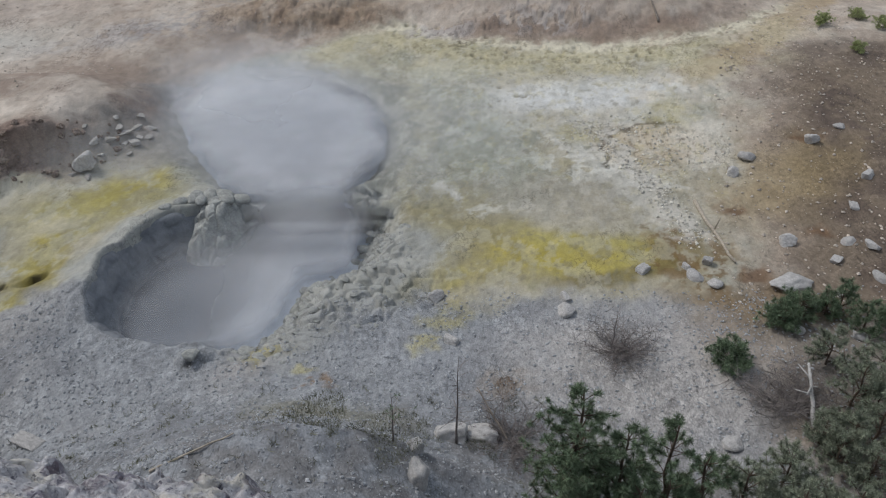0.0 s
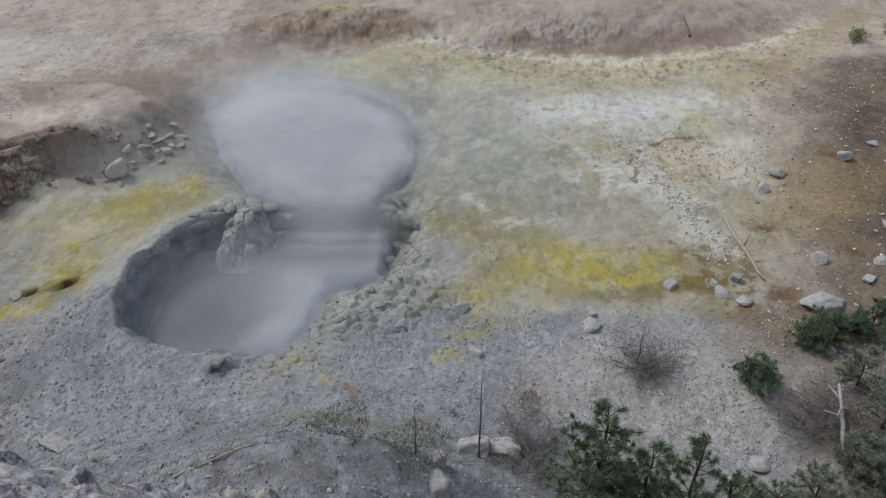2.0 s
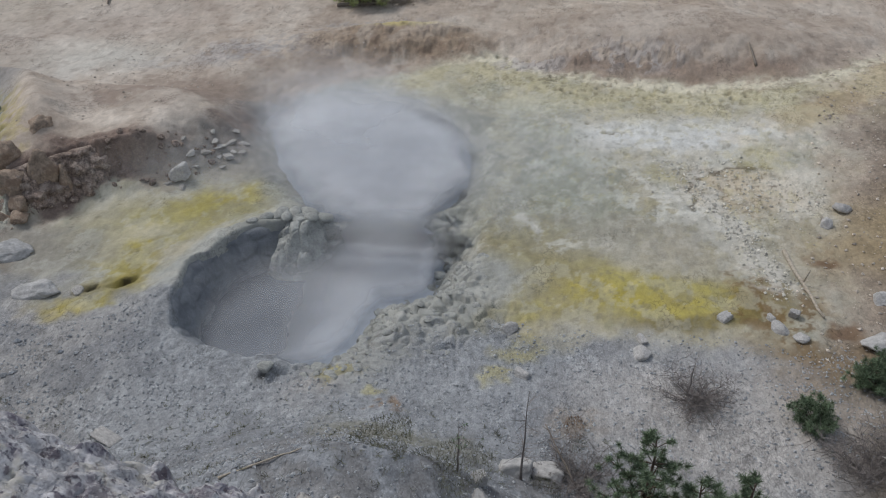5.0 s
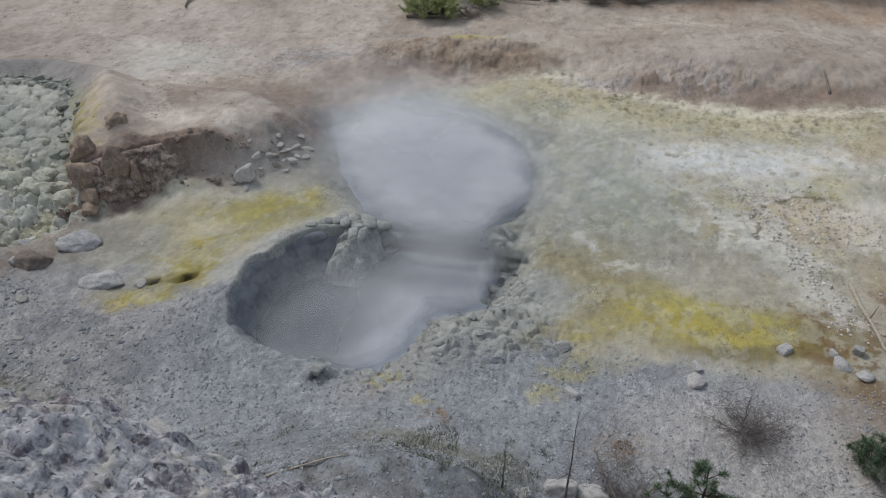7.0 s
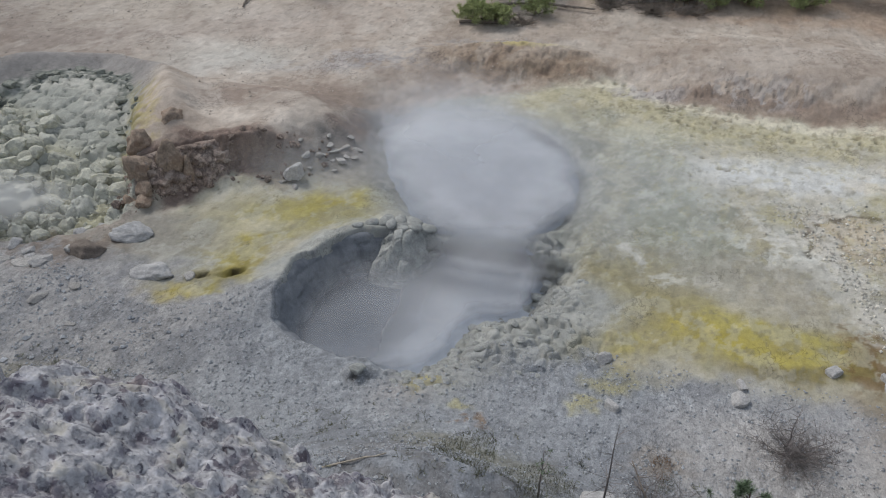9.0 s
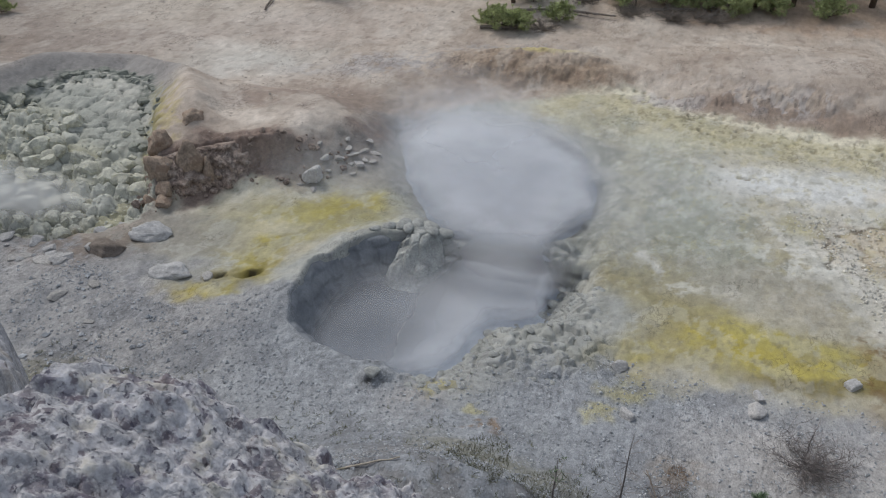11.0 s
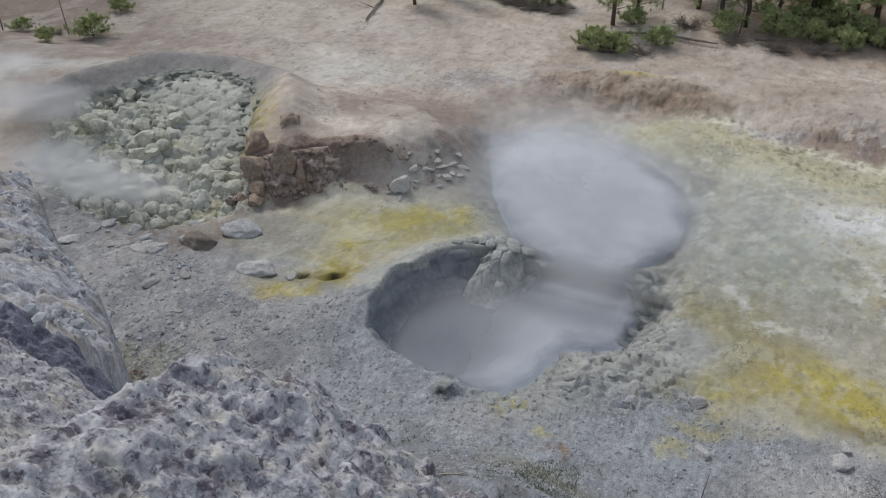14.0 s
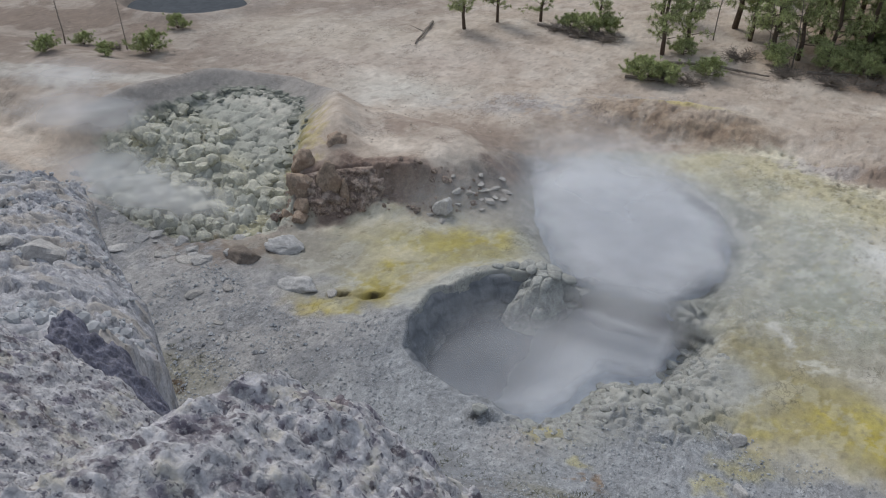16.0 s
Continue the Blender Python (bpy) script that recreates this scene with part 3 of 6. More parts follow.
    lay(flat * smooth(0.5, 0.6, fbm(x, 0.75 * y, 0.28, 3, 281, 0.6)) * smooth(-2, 1, x), (122, 119, 104), 0.4)
    # brown slopes to the east
    east = smooth(6.0, 9.2, wx - 0.3 * (wy - 14)) * smooth(26.5, 23.5, wy - 0.2 * (wx - 10))
    lay(east, (110, 98, 84), 0.9)
    lay(east * smooth(0.0, 0.6, patch + 0.4 * streak), (98, 86, 77), 0.75)
    lay(blob(wx, wy, 9.2, 18.2, 2.2, 1.4, 30, 0.6), (146, 130, 96), 0.6)
    lay(blob(wx, wy, 12.2, 20.8, 1.2, 2.4, 10, 0.6) * smooth(-0.4, 0.3, speck + patch), (84, 74, 70), 0.75)
    lay(smooth(1.0, 0.3, to_line(fx, fy, [(8.5, 24.6), (10.7, 25.9), (12.6, 28.2), (15.0, 31.0)])), (158, 140, 108), 0.6)
    for cx, cy in ((7.6, 17.1), (9.4, 15.9), (10.5, 20.1), (7.3, 14.3), (-2.5, 10.95)):
        lay(blob(fx, fy, cx, cy, 0.4, 0.25, 0, 0.6), (108, 84, 64), 0.8)
    lay(blob(wx, wy, 6.8, 13.0, 1.7, 1.0, -15, 0.5), (120, 104, 82), 0.8)
    lay(blob(wx, wy, 5.9, 15.0, 0.9, 1.6, 10, 0.5) * smooth(-0.1, 0.3, speck), (110, 88, 58), 0.75)
    lay(east * smooth(9.0, 12.5, wx - 0.2 * (wy - 16)) * smooth(-0.3, 0.3, patch + 0.5 * crust), (98, 88, 80), 0.75)
    lay(smooth(0.55, 0.1, to_line(fx, fy, [(4.9, 21.2), (5.2, 19.4), (5.9, 17.6), (6.25, 15.9)])) * smooth(-0.35, 0.15, speck), (190, 187, 179), 0.85)
    lay(blob(wx, wy, 3.2, 17.7, 2.3, 1.1, 0, 0.6), (156, 151, 139), 0.6)
    lay(smooth(0.9, 0.2, np.abs(up - 0.75)) * smooth(-2, 2, wx) * smooth(14, 9, wx), (142, 126, 113), 0.25)
    lay(blob(wx, wy, -6.3, 28.6, 3.0, 1.1, 35, 0.6) * smooth(-0.4, 0.2, crust), (128, 113, 100), 0.75)
    lay(blob(fx, fy, -8.3, 24.4, 0.9, 0.6, 30, 0.5) * smooth(-0.4, 0.1, speck), (178, 181, 188), 0.8)
    # edge of the flat: a white lip, a yellow strip inside it and the dark foot of the rise
    lip = inside(fx, fy, BANK)
    along = smooth(-3.0, -0.5, x) * smooth(15.0, 11.5, x)
    lay(along * smooth(0.75, 0.25, np.abs(lip - 0.75)) * smooth(0.0, 2.0, x) * smooth(11.0, 9.0, x), (126, 109, 97), 0.7)
    lay(smooth(-5.0, -2.0, x) * smooth(15.0, 11.0, x) * smooth(2.6, 0.6, np.abs(lip + 1.6)) * smooth(-0.7, 0.4, crust), (182, 176, 148), 0.45)
    lay(smooth(-4.5, -2.5, x) * smooth(15.0, 11.5, x) * smooth(0.4, 0.12, np.abs(lip + 0.12)) * smooth(-0.5, 0.0, speck + 0.4 * crust), (200, 195, 176), 0.85)
    lay(along * smooth(1.3, 0.6, np.abs(lip + 0.8)) * smooth(0.34, 0.5, fbm(x, 0.7 * y, 0.3, 3, 251, 0.6)), (118, 111, 90), 0.5)
    lay(smooth(35.4, 36.6, wy + 0.08 * (wx - 4)) * smooth(-6.0, -1.0, wx), (168, 140, 116), 0.55)
    # flaked lilac-grey scabs on the upper ground
    s1, s2, sm = cells(fx, 0.7 * fy, 0.3, 46)
    for cx, cy, rx, ry, turn in ((-8.5, 24.9, 0.75, 0.55, 30), (-11.6, 28.2, 1.7, 1.1, 20), (3.9, 29.3, 2.0, 0.8, -5), (-0.2, 28.9, 1.4, 0.5, 0), (-14.2, 26.8, 1.0, 0.6, 20)):
        lay(blob(fx, fy, cx, cy, rx, ry, turn, 0.5) * (sm > 0.35), (176, 171, 168), 0.7)
        lay(blob(fx, fy, cx, cy, rx, ry, turn, 0.5) * smooth(0.12, 0.03, s2 - s1), (116, 106, 102), 0.6)
    lay(blob(wx, wy, -12.0, 23.0, 3.0, 1.1, 30, 0.6) * smooth(-0.3, 0.3, crust), (132, 117, 109), 0.6)
    lay(blob(wx, wy, -13.0, 20.9, 2.0, 0.6, 15, 0.6), (196, 187, 176), 0.7)
    lay(blob(wx, wy, -16.8, 26.0, 2.6, 1.0, 35, 0.5), (196, 192, 186), 0.6)
    # brown bank and the stained upper ground
    bank = smooth(0.95, 0.4, np.abs(up - 0.25)) * smooth(-8.6, -9.6, x) * smooth(-16, -15, x) * smooth(25, 22, y)
    scree = blob(wx, wy, -9.8, 20.4, 1.6, 1.2, 40, 0.6)
    bank = bank * (1 - 0.9 * scree)
    lay(scree, (140, 138, 134), 0.85)
    lay(bank, (112, 96, 88), 0.92)
    lay(bank * smooth(-0.1, 0.35, speck), (134, 119, 110), 0.7)
    lay(smooth(0.75, 0.15, to_line(fx, fy, [(-14.8, 18.6), (-15.6, 20.0), (-16.5, 21.4)])) * smooth(-0.4, 0.2, speck), (166, 154, 108), 0.6)
    lay(blob(wx, wy, -11.6, 24.4, 3.2, 1.5, 30, 0.6), (136, 122, 112), 0.75)
    lay(blob(wx, wy, -8.5, 29.6, 4.5, 1.2, 30, 0.6) * smooth(-0.3, 0.3, speck), (150, 148, 148), 0.7)
    lay(blob(wx, wy, -5.3, 30.0, 3.6, 1.1, 8, 0.5), (148, 130, 110), 0.75)
    lay(blob(wx, wy, -5.3, 29.6, 3.2, 0.8, 8, 0.6) * smooth(-0.1, 0.25, speck), (118, 101, 88), 0.55)
    lay(blob(fx, fy, -5.6, 31.1, 1.7, 0.4, 8, 0.5), (184, 173, 122), 0.75)
    lay(blob(wx, wy, 5.5, 30.6, 5.0, 1.7, -8, 0.5), (150, 138, 127), 0.45)
    lay(blob(wx, wy, 4.5, 31.4, 2.2, 1.0, 0, 0.5), (176, 166, 156), 0.6)
    lay(blob(wx, wy, -16.5, 27.0, 3.0, 1.6, 20, 0.6), (190, 188, 180), 0.6)
    lay(blob(wx, wy, -20.0, 30.0, 8.0, 2.4, 20, 0.7), (182, 172, 164), 0.5)
    lay(smooth(1.6, 0.4, np.abs(np.hypot(x + 33.4, 1.1 * (y - 32.9)) - 4.3)), (196, 194, 190), 0.8)
    lay(smooth(-16, -25, wx) * smooth(17, 20, y), (136, 126, 118), 0.85)
    lay(smooth(1.0, 0.3, to_line(wx, wy, [(-31, 19.5), (-26.5, 20.5), (-23.5, 22.5), (-21.0, 24.9)])), (176, 173, 167), 0.8)
    lay(blob(wx, wy, -36.0, 25.5, 7.5, 5.5, 30, 0.5), (122, 110, 101), 0.85)
    lay(blob(wx, wy, -23.0, 31.5, 5.0, 3.0, 20, 0.6), (188, 180, 168), 0.6)
    # hollow of blocks
    dip = inside(fx, fy, CAULDRON)
    lay(smooth(-2.0, -0.9, dip) * smooth(17.0, 19.0, y) * smooth(-16.0, -17.5, x), (138, 136, 134), 0.85)
    lay(smooth(-0.2, 0.3, dip), (158, 160, 152), 0.95)
    hx, hy = x + 0.22 * fbm(x, y, 0.9, 3, 11), y + 0.22 * fbm(x, y, 0.9, 3, 23)
    e1, e2, em = cells(hx, hy, 0.62, 6)
    low, into = lumpy(x, y), smooth(-0.1, 0.4, dip)
    lay(into * low, (172, 172, 160), 0.85)
    lay(into * low * (em > 0.6), (176, 178, 170), 0.6)
    lay(into * low * (em < 0.2), (158, 154, 124), 0.6)
    lay(into * (1 - low) * smooth(-0.2, 0.4, patch + 0.4 * speck), (180, 179, 170), 0.85)
    # crack lines, and crevice shade under the back rim put into the colour
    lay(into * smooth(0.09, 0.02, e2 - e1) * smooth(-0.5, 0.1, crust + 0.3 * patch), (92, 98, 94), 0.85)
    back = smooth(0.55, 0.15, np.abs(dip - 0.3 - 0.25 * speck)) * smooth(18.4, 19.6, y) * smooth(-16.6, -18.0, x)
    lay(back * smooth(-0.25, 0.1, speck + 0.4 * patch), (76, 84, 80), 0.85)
    lay(smooth(0.5, 0.15, np.abs(dip - 0.1)) * smooth(-15.0, -15.6, x) * smooth(-17.8, -16.6, x) * smooth(-0.3, 0.2, speck), (152, 142, 96), 0.8)
    # grey gravel of the near slope
    gravel = smooth(14.2, 13.2, wy + 0.05 * x) * smooth(6.8, 4.8, wx + 0.4 * (wy - 11))
    gravel = np.maximum(gravel, smooth(14.4, 13.2, wy) * smooth(-9, -11, wx))
    gravel = gravel * (1 - 0.85 * smooth(2.8, 1.4, -near) * smooth(-5.4, -3.6, x))
    keep = 1 - smooth(0.7, 0.1, to_line(fx, fy, [(-12.6, 13.7), (-10.9, 13.3), (-10.1, 13.7)])) * smooth(-13.0, -10.8, fx)
    lay(gravel * keep, (135, 140, 146), 0.93)
    lay(gravel * keep * smooth(-7.0, -10.5, x), (149, 147, 145), 0.75)
    lay(gravel * keep * smooth(8.6, 10.6, y) * smooth(-9.5, -7.5, x) * smooth(1.0, -3.0, x), (148, 151, 154), 0.5)
    lay(gravel * smooth(10.8, 8.6, y) * smooth(-0.25, 0.35, fbm(x, y, 1.1, 5, 241, 0.65)), (110, 108, 107), 0.6)
    for cx, cy, q in ((-4.0, 12.05, 0.45), (-3.0, 11.4, 0.22), (-0.6, 12.2, 0.35), (0.0, 12.9, 0.5), (-2.1, 11.0, 0.14)):
        lay(blob(fx, fy, cx, cy, q, 0.6 * q, 0, 0.6), (156, 149, 102), 0.6)
    for cx, cy, q in ((-2.55, 11.1, 0.2), (-2.4, 10.9, 0.14), (-3.0, 10.9, 0.1)):
        lay(blob(fx, fy, cx, cy, q, 0.55 * q, 0, 0.6), (122, 98, 70), 0.7)
    lay(gravel * keep * smooth(0.05, 0.5, streak), (112, 115, 120), 0.5)
    lay(blob(wx, wy, 4.0, 11.0, 2.6, 1.9, -20, 0.6), (166, 163, 160), 0.85)
    lay(smooth(7.0, 9.0, wx + 0.5 * (wy - 9)) * smooth(13.2, 12.4, wy), (128, 124, 118), 0.7)
    for cx, cy, r in ((-2.85, 9.8, 0.9), (-1.5, 9.6, 0.9), (-12.0, 9.6, 1.2)):
        lay(blob(fx, fy, cx, cy, r, 0.6 * r, 0, 0.6), (116, 114, 98), 0.6)
    lay(blob(fx, fy, 1.2, 10.9, 0.6, 0.35, 0, 0.6), (136, 126, 114), 0.6)
    lay(blob(wx, wy, -15.0, 14.4, 1.7, 0.7, 10, 0.6) * smooth(-0.5, 0.2, speck), (116, 103, 92), 0.7)
    for cx, cy, r in ((-5.38, 11.52, 0.09), (-9.85, 14.45, 0.2), (-10.6, 14.15, 0.14)):
        lay(blob(fx, fy, cx, cy, 2.4 * r, 1.8 * r, 40, 0.7) * (cx < -9), (118, 108, 62), 0.6)
        # vent mouths: shade inside the holes is laid into the colour
        lay(blob(fx, fy, cx, cy, r, 0.6 * r, 30, 0.5), (54, 50, 40), 0.85)
    # streaks, pale scabs and brown crumbs of the upper ground
    high = smooth(0.5, 2.0, up) * smooth(-0.5, -1.5, dip)
    lay(high * smooth(0.12, 0.3, fbm(x + 0.2 * y, 0.7 * y - 0.3 * x, 2.2, 5, 223, 0.55)), (192, 185, 176), 0.28)
    lay(high * smooth(0.2, 0.36, fbm(x + 0.2 * y, 0.7 * y, 2.0, 5, 229, 0.55)), (130, 116, 104), 0.22)
    lay(high * smooth(0.42, 0.55, fbm(x, y, 0.5, 3, 233, 0.6)), (112, 100, 92), 0.3)
    loose = np.clip(0.3 + 0.7 * np.maximum(gravel * keep, east) + 0.5 * bank - 0.2 * high - 0.2 * flat, 0.08, 1.0)
    lay(blob(x, y, -5.36, 11.75, 0.34, 0.26, 0, 0.5), (134, 137, 140), 0.5)
    # same painted hole shade for the vent below the mound
    lay(blob(x, y, -5.38, 11.52, 0.08, 0.06, 0, 0.5), (58, 58, 58), 0.8)
    calm = np.clip(0.45 + 0.6 * loose - 0.3 * high, 0.1, 1)
    out *= (1 + calm * (0.07 * speck + 0.13 * micro) + 0.06 * crust)[..., None]
    return np.concatenate([np.clip(out, 0.01, 0.85), loose[..., None]], -1)


gx = np.concatenate([[-900, -400, -200, -120, -80, -60, -50], steps((-45, -24, 0.2), (-24, -15, 0.075), (-15, 9, 0.05), (9, 18, 0.09), (18, 40, 0.8)),
                     [45, 60, 90, 150, 300, 900]])
gy = np.concatenate([[-900, -300, -100, -40, -20], steps((-10, 4, 0.5), (4, 5.4, 0.1), (5.4, 20, 0.05), (20, 32, 0.085), (32, 52, 0.2), (52, 80, 1.2)),
                     [90, 120, 200, 400, 900]])
GX, GY = np.meshgrid(gx, gy)
GZ = height(GX, GY)
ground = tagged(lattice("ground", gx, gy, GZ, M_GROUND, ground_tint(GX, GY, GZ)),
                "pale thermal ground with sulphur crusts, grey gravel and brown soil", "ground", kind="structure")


def ground_z(x, y):
    """The height of the sheet itself."""
    i = int(np.clip(np.searchsorted(gx, x) - 1, 0, len(gx) - 2))
    j = int(np.clip(np.searchsorted(gy, y) - 1, 0, len(gy) - 2))
    u, v = (x - gx[i]) / (gx[i + 1] - gx[i]), (y - gy[j]) / (gy[j + 1] - gy[j])
    return float((GZ[j, i] * (1 - u) + GZ[j, i + 1] * u) * (1 - v) + (GZ[j + 1, i] * (1 - u) + GZ[j + 1, i + 1] * u) * v)


def pool(name, cx, cy, rx, ry, z, pale, label, mat=None, dark=(68, 76, 87)):
    """A mud pool: a level sheet that runs under its banks; pale: how much reflected sky is put into the tint."""
    xs, ys = np.linspace(cx - rx, cx + rx, 90), np.linspace(cy - ry, cy + ry, 90)
    X, Y = np.meshgrid(xs, ys)
    m = pale(X + 0.35 * fbm(X, Y, 0.9, 4, 3, 0.6), Y + 0.35 * fbm(X, Y, 0.9, 4, 5, 0.6))[..., None]
    tint = np.array(colour(*dark, GAIN)[:3]) * (1 - m) + np.array(colour(170, 177, 186, GAIN)[:3]) * m
    ob = lattice(name, xs, ys, z + 0.004 * fbm(X, Y, 0.9, 2, 9), mat or M_POOL, tint)
    return tagged(ob, label, "mud pool", kind="structure")


# reflected pit wall tinted dark in the west, reflected sky pale in the east
pool("water_near_pool", -5.2, 15.2, 3.5, 3.0, -0.85, lambda x, y: smooth(-5.2, -3.7, x + 0.25 * (15.5 - y)) * 0.95 + 0.12 * smooth(14.2, 13.0, y),
     "steaming mud pool in a steep pit, reflections tinted dark grey to pale")
# reflection of dark trees is put into the pond's matt colour
pool("water_far_pond", -33.4, 32.9, 4.0, 3.6, 0.55, lambda x, y: 0.1 + 0 * x, "dark grey pond with a pale rim on the far flat", M_POND, (62, 66, 70))
pool("water_far_pool", -5.3, 21.9, 3.5, 4.0, -0.4, lambda x, y: 0.6 + 0 * x, "pale grey boiling mud pool under thick steam")


def wall_strip(name, line, outward, low, high, z_low, mat, lump, deep, label, seed, rough=0.5, taper=0.0):
    """An eroded face along a line in plan: low, high: how far it leans out at its foot and its top."""
    pts = []
    for (ax, ay), (bx, by) in zip(line, line[1:]):
        n = max(2, int(math.hypot(bx - ax, by - ay) / 0.03))
        pts += [(ax + (bx - ax) * k / n, ay + (by - ay) * k / n) for k in range(n)]
    p = np.array(pts)
    for _ in range(10):
        p[1:-1] = 0.25 * p[:-2] + 0.5 * p[1:-1] + 0.25 * p[2:]
    t = np.gradient(p, axis=0)
    nrm = np.stack([t[:, 1], -t[:, 0]], -1) / np.linalg.norm(t, axis=1)[:, None] * outward
    s = np.concatenate([[0], np.cumsum(np.hypot(*np.diff(p, axis=0).T))])
    v = np.linspace(0, 1, 34)
    S, V = np.meshgrid(s, v)
    rim = p + nrm * (high + 0.12)
    z_top = height(rim[:, 0], rim[:, 1], False)
    Z = z_low + (z_top[None] - z_low) * V
    f1, f2, m = cells(S + 0.12 * fbm(S, Z, 0.3, 2, seed), Z * 1.25, lump, seed)
    out = -deep * (smooth(0, 0.4, f2 - f1) * (0.4 + 0.9 * m)) - rough * deep * fbm(S, Z, 0.5, 5, seed + 3, 0.62) - 0.35 * deep * grain(S, Z, 0.07, seed)
    fade = smooth(1.0, 0.86, V)
    off = low + (high - low) * V**2 + 0.3 * smooth(0.93, 1, V) + out * (0.25 + 0.75 * fade)
    if taper:
        off = off + 0.9 * smooth(s[-1] - taper, s[-1], S)
    X, Y = p[None, :, 0] + nrm[None, :, 0] * off, p[None, :, 1] + nrm[None, :, 1] * off
    Z = Z + 0.3 * deep * fbm(S, V * 2, 0.4, 3, seed + 8) * fade - 0.14 * smooth(0.93, 1, V)
    nv, ns = S.shape
    idx = np.arange(nv * ns).reshape(nv, ns)
    quads = np.stack([idx[:-1, :-1], idx[:-1, 1:], idx[1:, 1:], idx[1:, :-1]], -1).reshape(-1, 4)
    ob = mesh_object(name, np.stack([X, Y, Z], -1).reshape(-1, 3).tolist(), quads.tolist(), mat)
    return tagged(ob, label, "bank", kind="structure")


PIT_LINE = [(-6.05, 12.55), (-7.1, 12.75), (-7.85, 13.3), (-7.95, 13.8), (-8.0, 15.0), (-7.55, 16.05), (-6.95, 16.6), (-5.9, 16.95), (-5.45, 17.0)]
wall_strip("wall_pit", PIT_LINE, -1, -0.2, 0.4, -1.2, M_WALL, 0.5, 0.06, "dark cracked mud wall of the steaming pit", 5)
wall_strip("wall_bank", BANK[:3] + [(-11.6, 19.3)], -1, -0.3, 0.5, 0.0, M_BANK, 0.7, 0.12, "eroded brown earth bank with crumbling lumps", 9, 1.3, 1.2)


def spur():
    """A tongue of cracked mud that sags from the rim of the pit down to its water."""
    xs, ys = np.arange(-7.1, -4.85, 0.022), np.arange(15.7, 17.95, 0.022)
    X, Y = np.meshgrid(xs, ys)
    wx, wy = X + 0.1 * fbm(X, Y, 0.45, 3, 301), Y + 0.1 * fbm(X, Y, 0.45, 3, 307)
    lean = wx + 5.92 - 0.18 * (wy - 17.4)
    d = np.power(np.abs(lean / np.where(lean < 0, 0.98, 0.8)) ** 2.6 + np.abs(np.minimum(wy - 17.4, 0) / 1.4) ** 2.6, 1 / 2.6)
    f1, f2, m = cells(wx, wy + 0.06 * grain(X, Y, 0.15, 3), 0.33, 15)
    Z = 0.3 - 1.15 * np.power(np.maximum(d - 0.3, 0) / 0.7, 1.5) - 0.9 * smooth(0.95, 1.5, d) - 0.5 * smooth(17.45, 17.9, Y)
    Z = Z + 0.1 * smooth(0.0, 0.16, f2 - f1) + 0.12 * (m - 0.5) + 0.03 * fbm(X, Y, 0.2, 3, 311, 0.6) - 0.06
    return tagged(lattice("mud_spur", xs, ys, Z, M_MUD), "bulging tongue of cracked grey mud hanging into the pit", "mud spur", kind="structure")


spur()

# ---- stones, boulders, clods ----
def hull_mesh(name, seed, n, mat, block=0.0, fine=3):
    """A weathered stone of unit size, cut by n random faces; block: 0 rounded to 1 squared."""
    r = random.Random(seed)
    cuts = []
    for k in range(n):
        v = Vector((r.gauss(0, 1), r.gauss(0, 1), r.gauss(0, 1))).normalized()
        cuts.append((v, r.uniform(0.26, 0.47)))
    if block > 0.45:
        turn = Euler((r.uniform(-0.2, 0.2), r.uniform(-0.2, 0.2), 0)).to_matrix()
        cuts = cuts[: n // 3] + [(turn @ Vector(a), r.uniform(0.34, 0.42)) for a in ((1, 0, 0), (-1, 0, 0), (0, 1, 0), (0, -1, 0), (0, 0, 1), (0, 0, -1))]
    bm = bmesh.new()
    bmesh.ops.create_icosphere(bm, subdivisions=fine, radius=1)
    shift = Vector((seed * 1.7, seed * 0.9, 3.1))
    worn = 0.12 if n >= 30 else 0.06
    for v in bm.verts:
        d = v.co.normalized()
        far = min(c / max(d.dot(w), 0.02) for w, c in cuts)
        far = min(far, 0.62) * (1 + worn * noise.noise(d * 2.2 + shift) + 0.7 * worn * noise.noise(d * 6 + shift))
        v.co = d * far
    me = bpy.data.meshes.new(name)
    bm.to_mesh(me)
    bm.free()
    me.materials.append(mat)
    me.polygons.foreach_set("use_smooth", [fine > 3 and n >= 30] * len(me.polygons))
    return me


def clod_mesh(name, seed, mat):
    """A rounded lump of dried mud of unit size."""
    bm = bmesh.new()
    bmesh.ops.create_icosphere(bm, subdivisions=2, radius=0.5)
    for v in bm.verts:
        v.co *= 1 + 0.3 * noise.noise(v.co * 3.4 + Vector((seed, 0, seed * 2))) + 0.16 * noise.noise(v.co * 8 + Vector((seed, 3, 0)))
        v.co.z *= 0.75
    bmesh.ops.triangulate(bm, faces=bm.faces)
    me = bpy.data.meshes.new(name)
    bm.to_mesh(me)
    bm.free()
    me.materials.append(mat)
    me.polygons.foreach_set("use_smooth", [True] * len(me.polygons))
    return me


def set_stone(name, me, x, y, size, turn, parent=None, sink=0.3, tilt=0.0, z=None):
    ob = new(name, me)
    w, d, h = size
    at = ground_z(x, y) if z is None else z
    ob.matrix_world = pose(x, y, at + h * (0.5 - sink), tilt, 0.6 * tilt, turn) @ Matrix.Diagonal((w, d, h, 1))
    ob.parent = parent
    return ob


M_BOULDER_FAR = material("weathered_ledge_rock", colour(160, 161, 166, GAIN), 0.9, 0.3, 0.1, 0.9, fleck=(colour(112, 110, 120, GAIN), 0.1, 0.6, 0.5), stain=(colour(160, 152, 140, GAIN), 0.4, 0.52, 0.5), cracks=0.3)
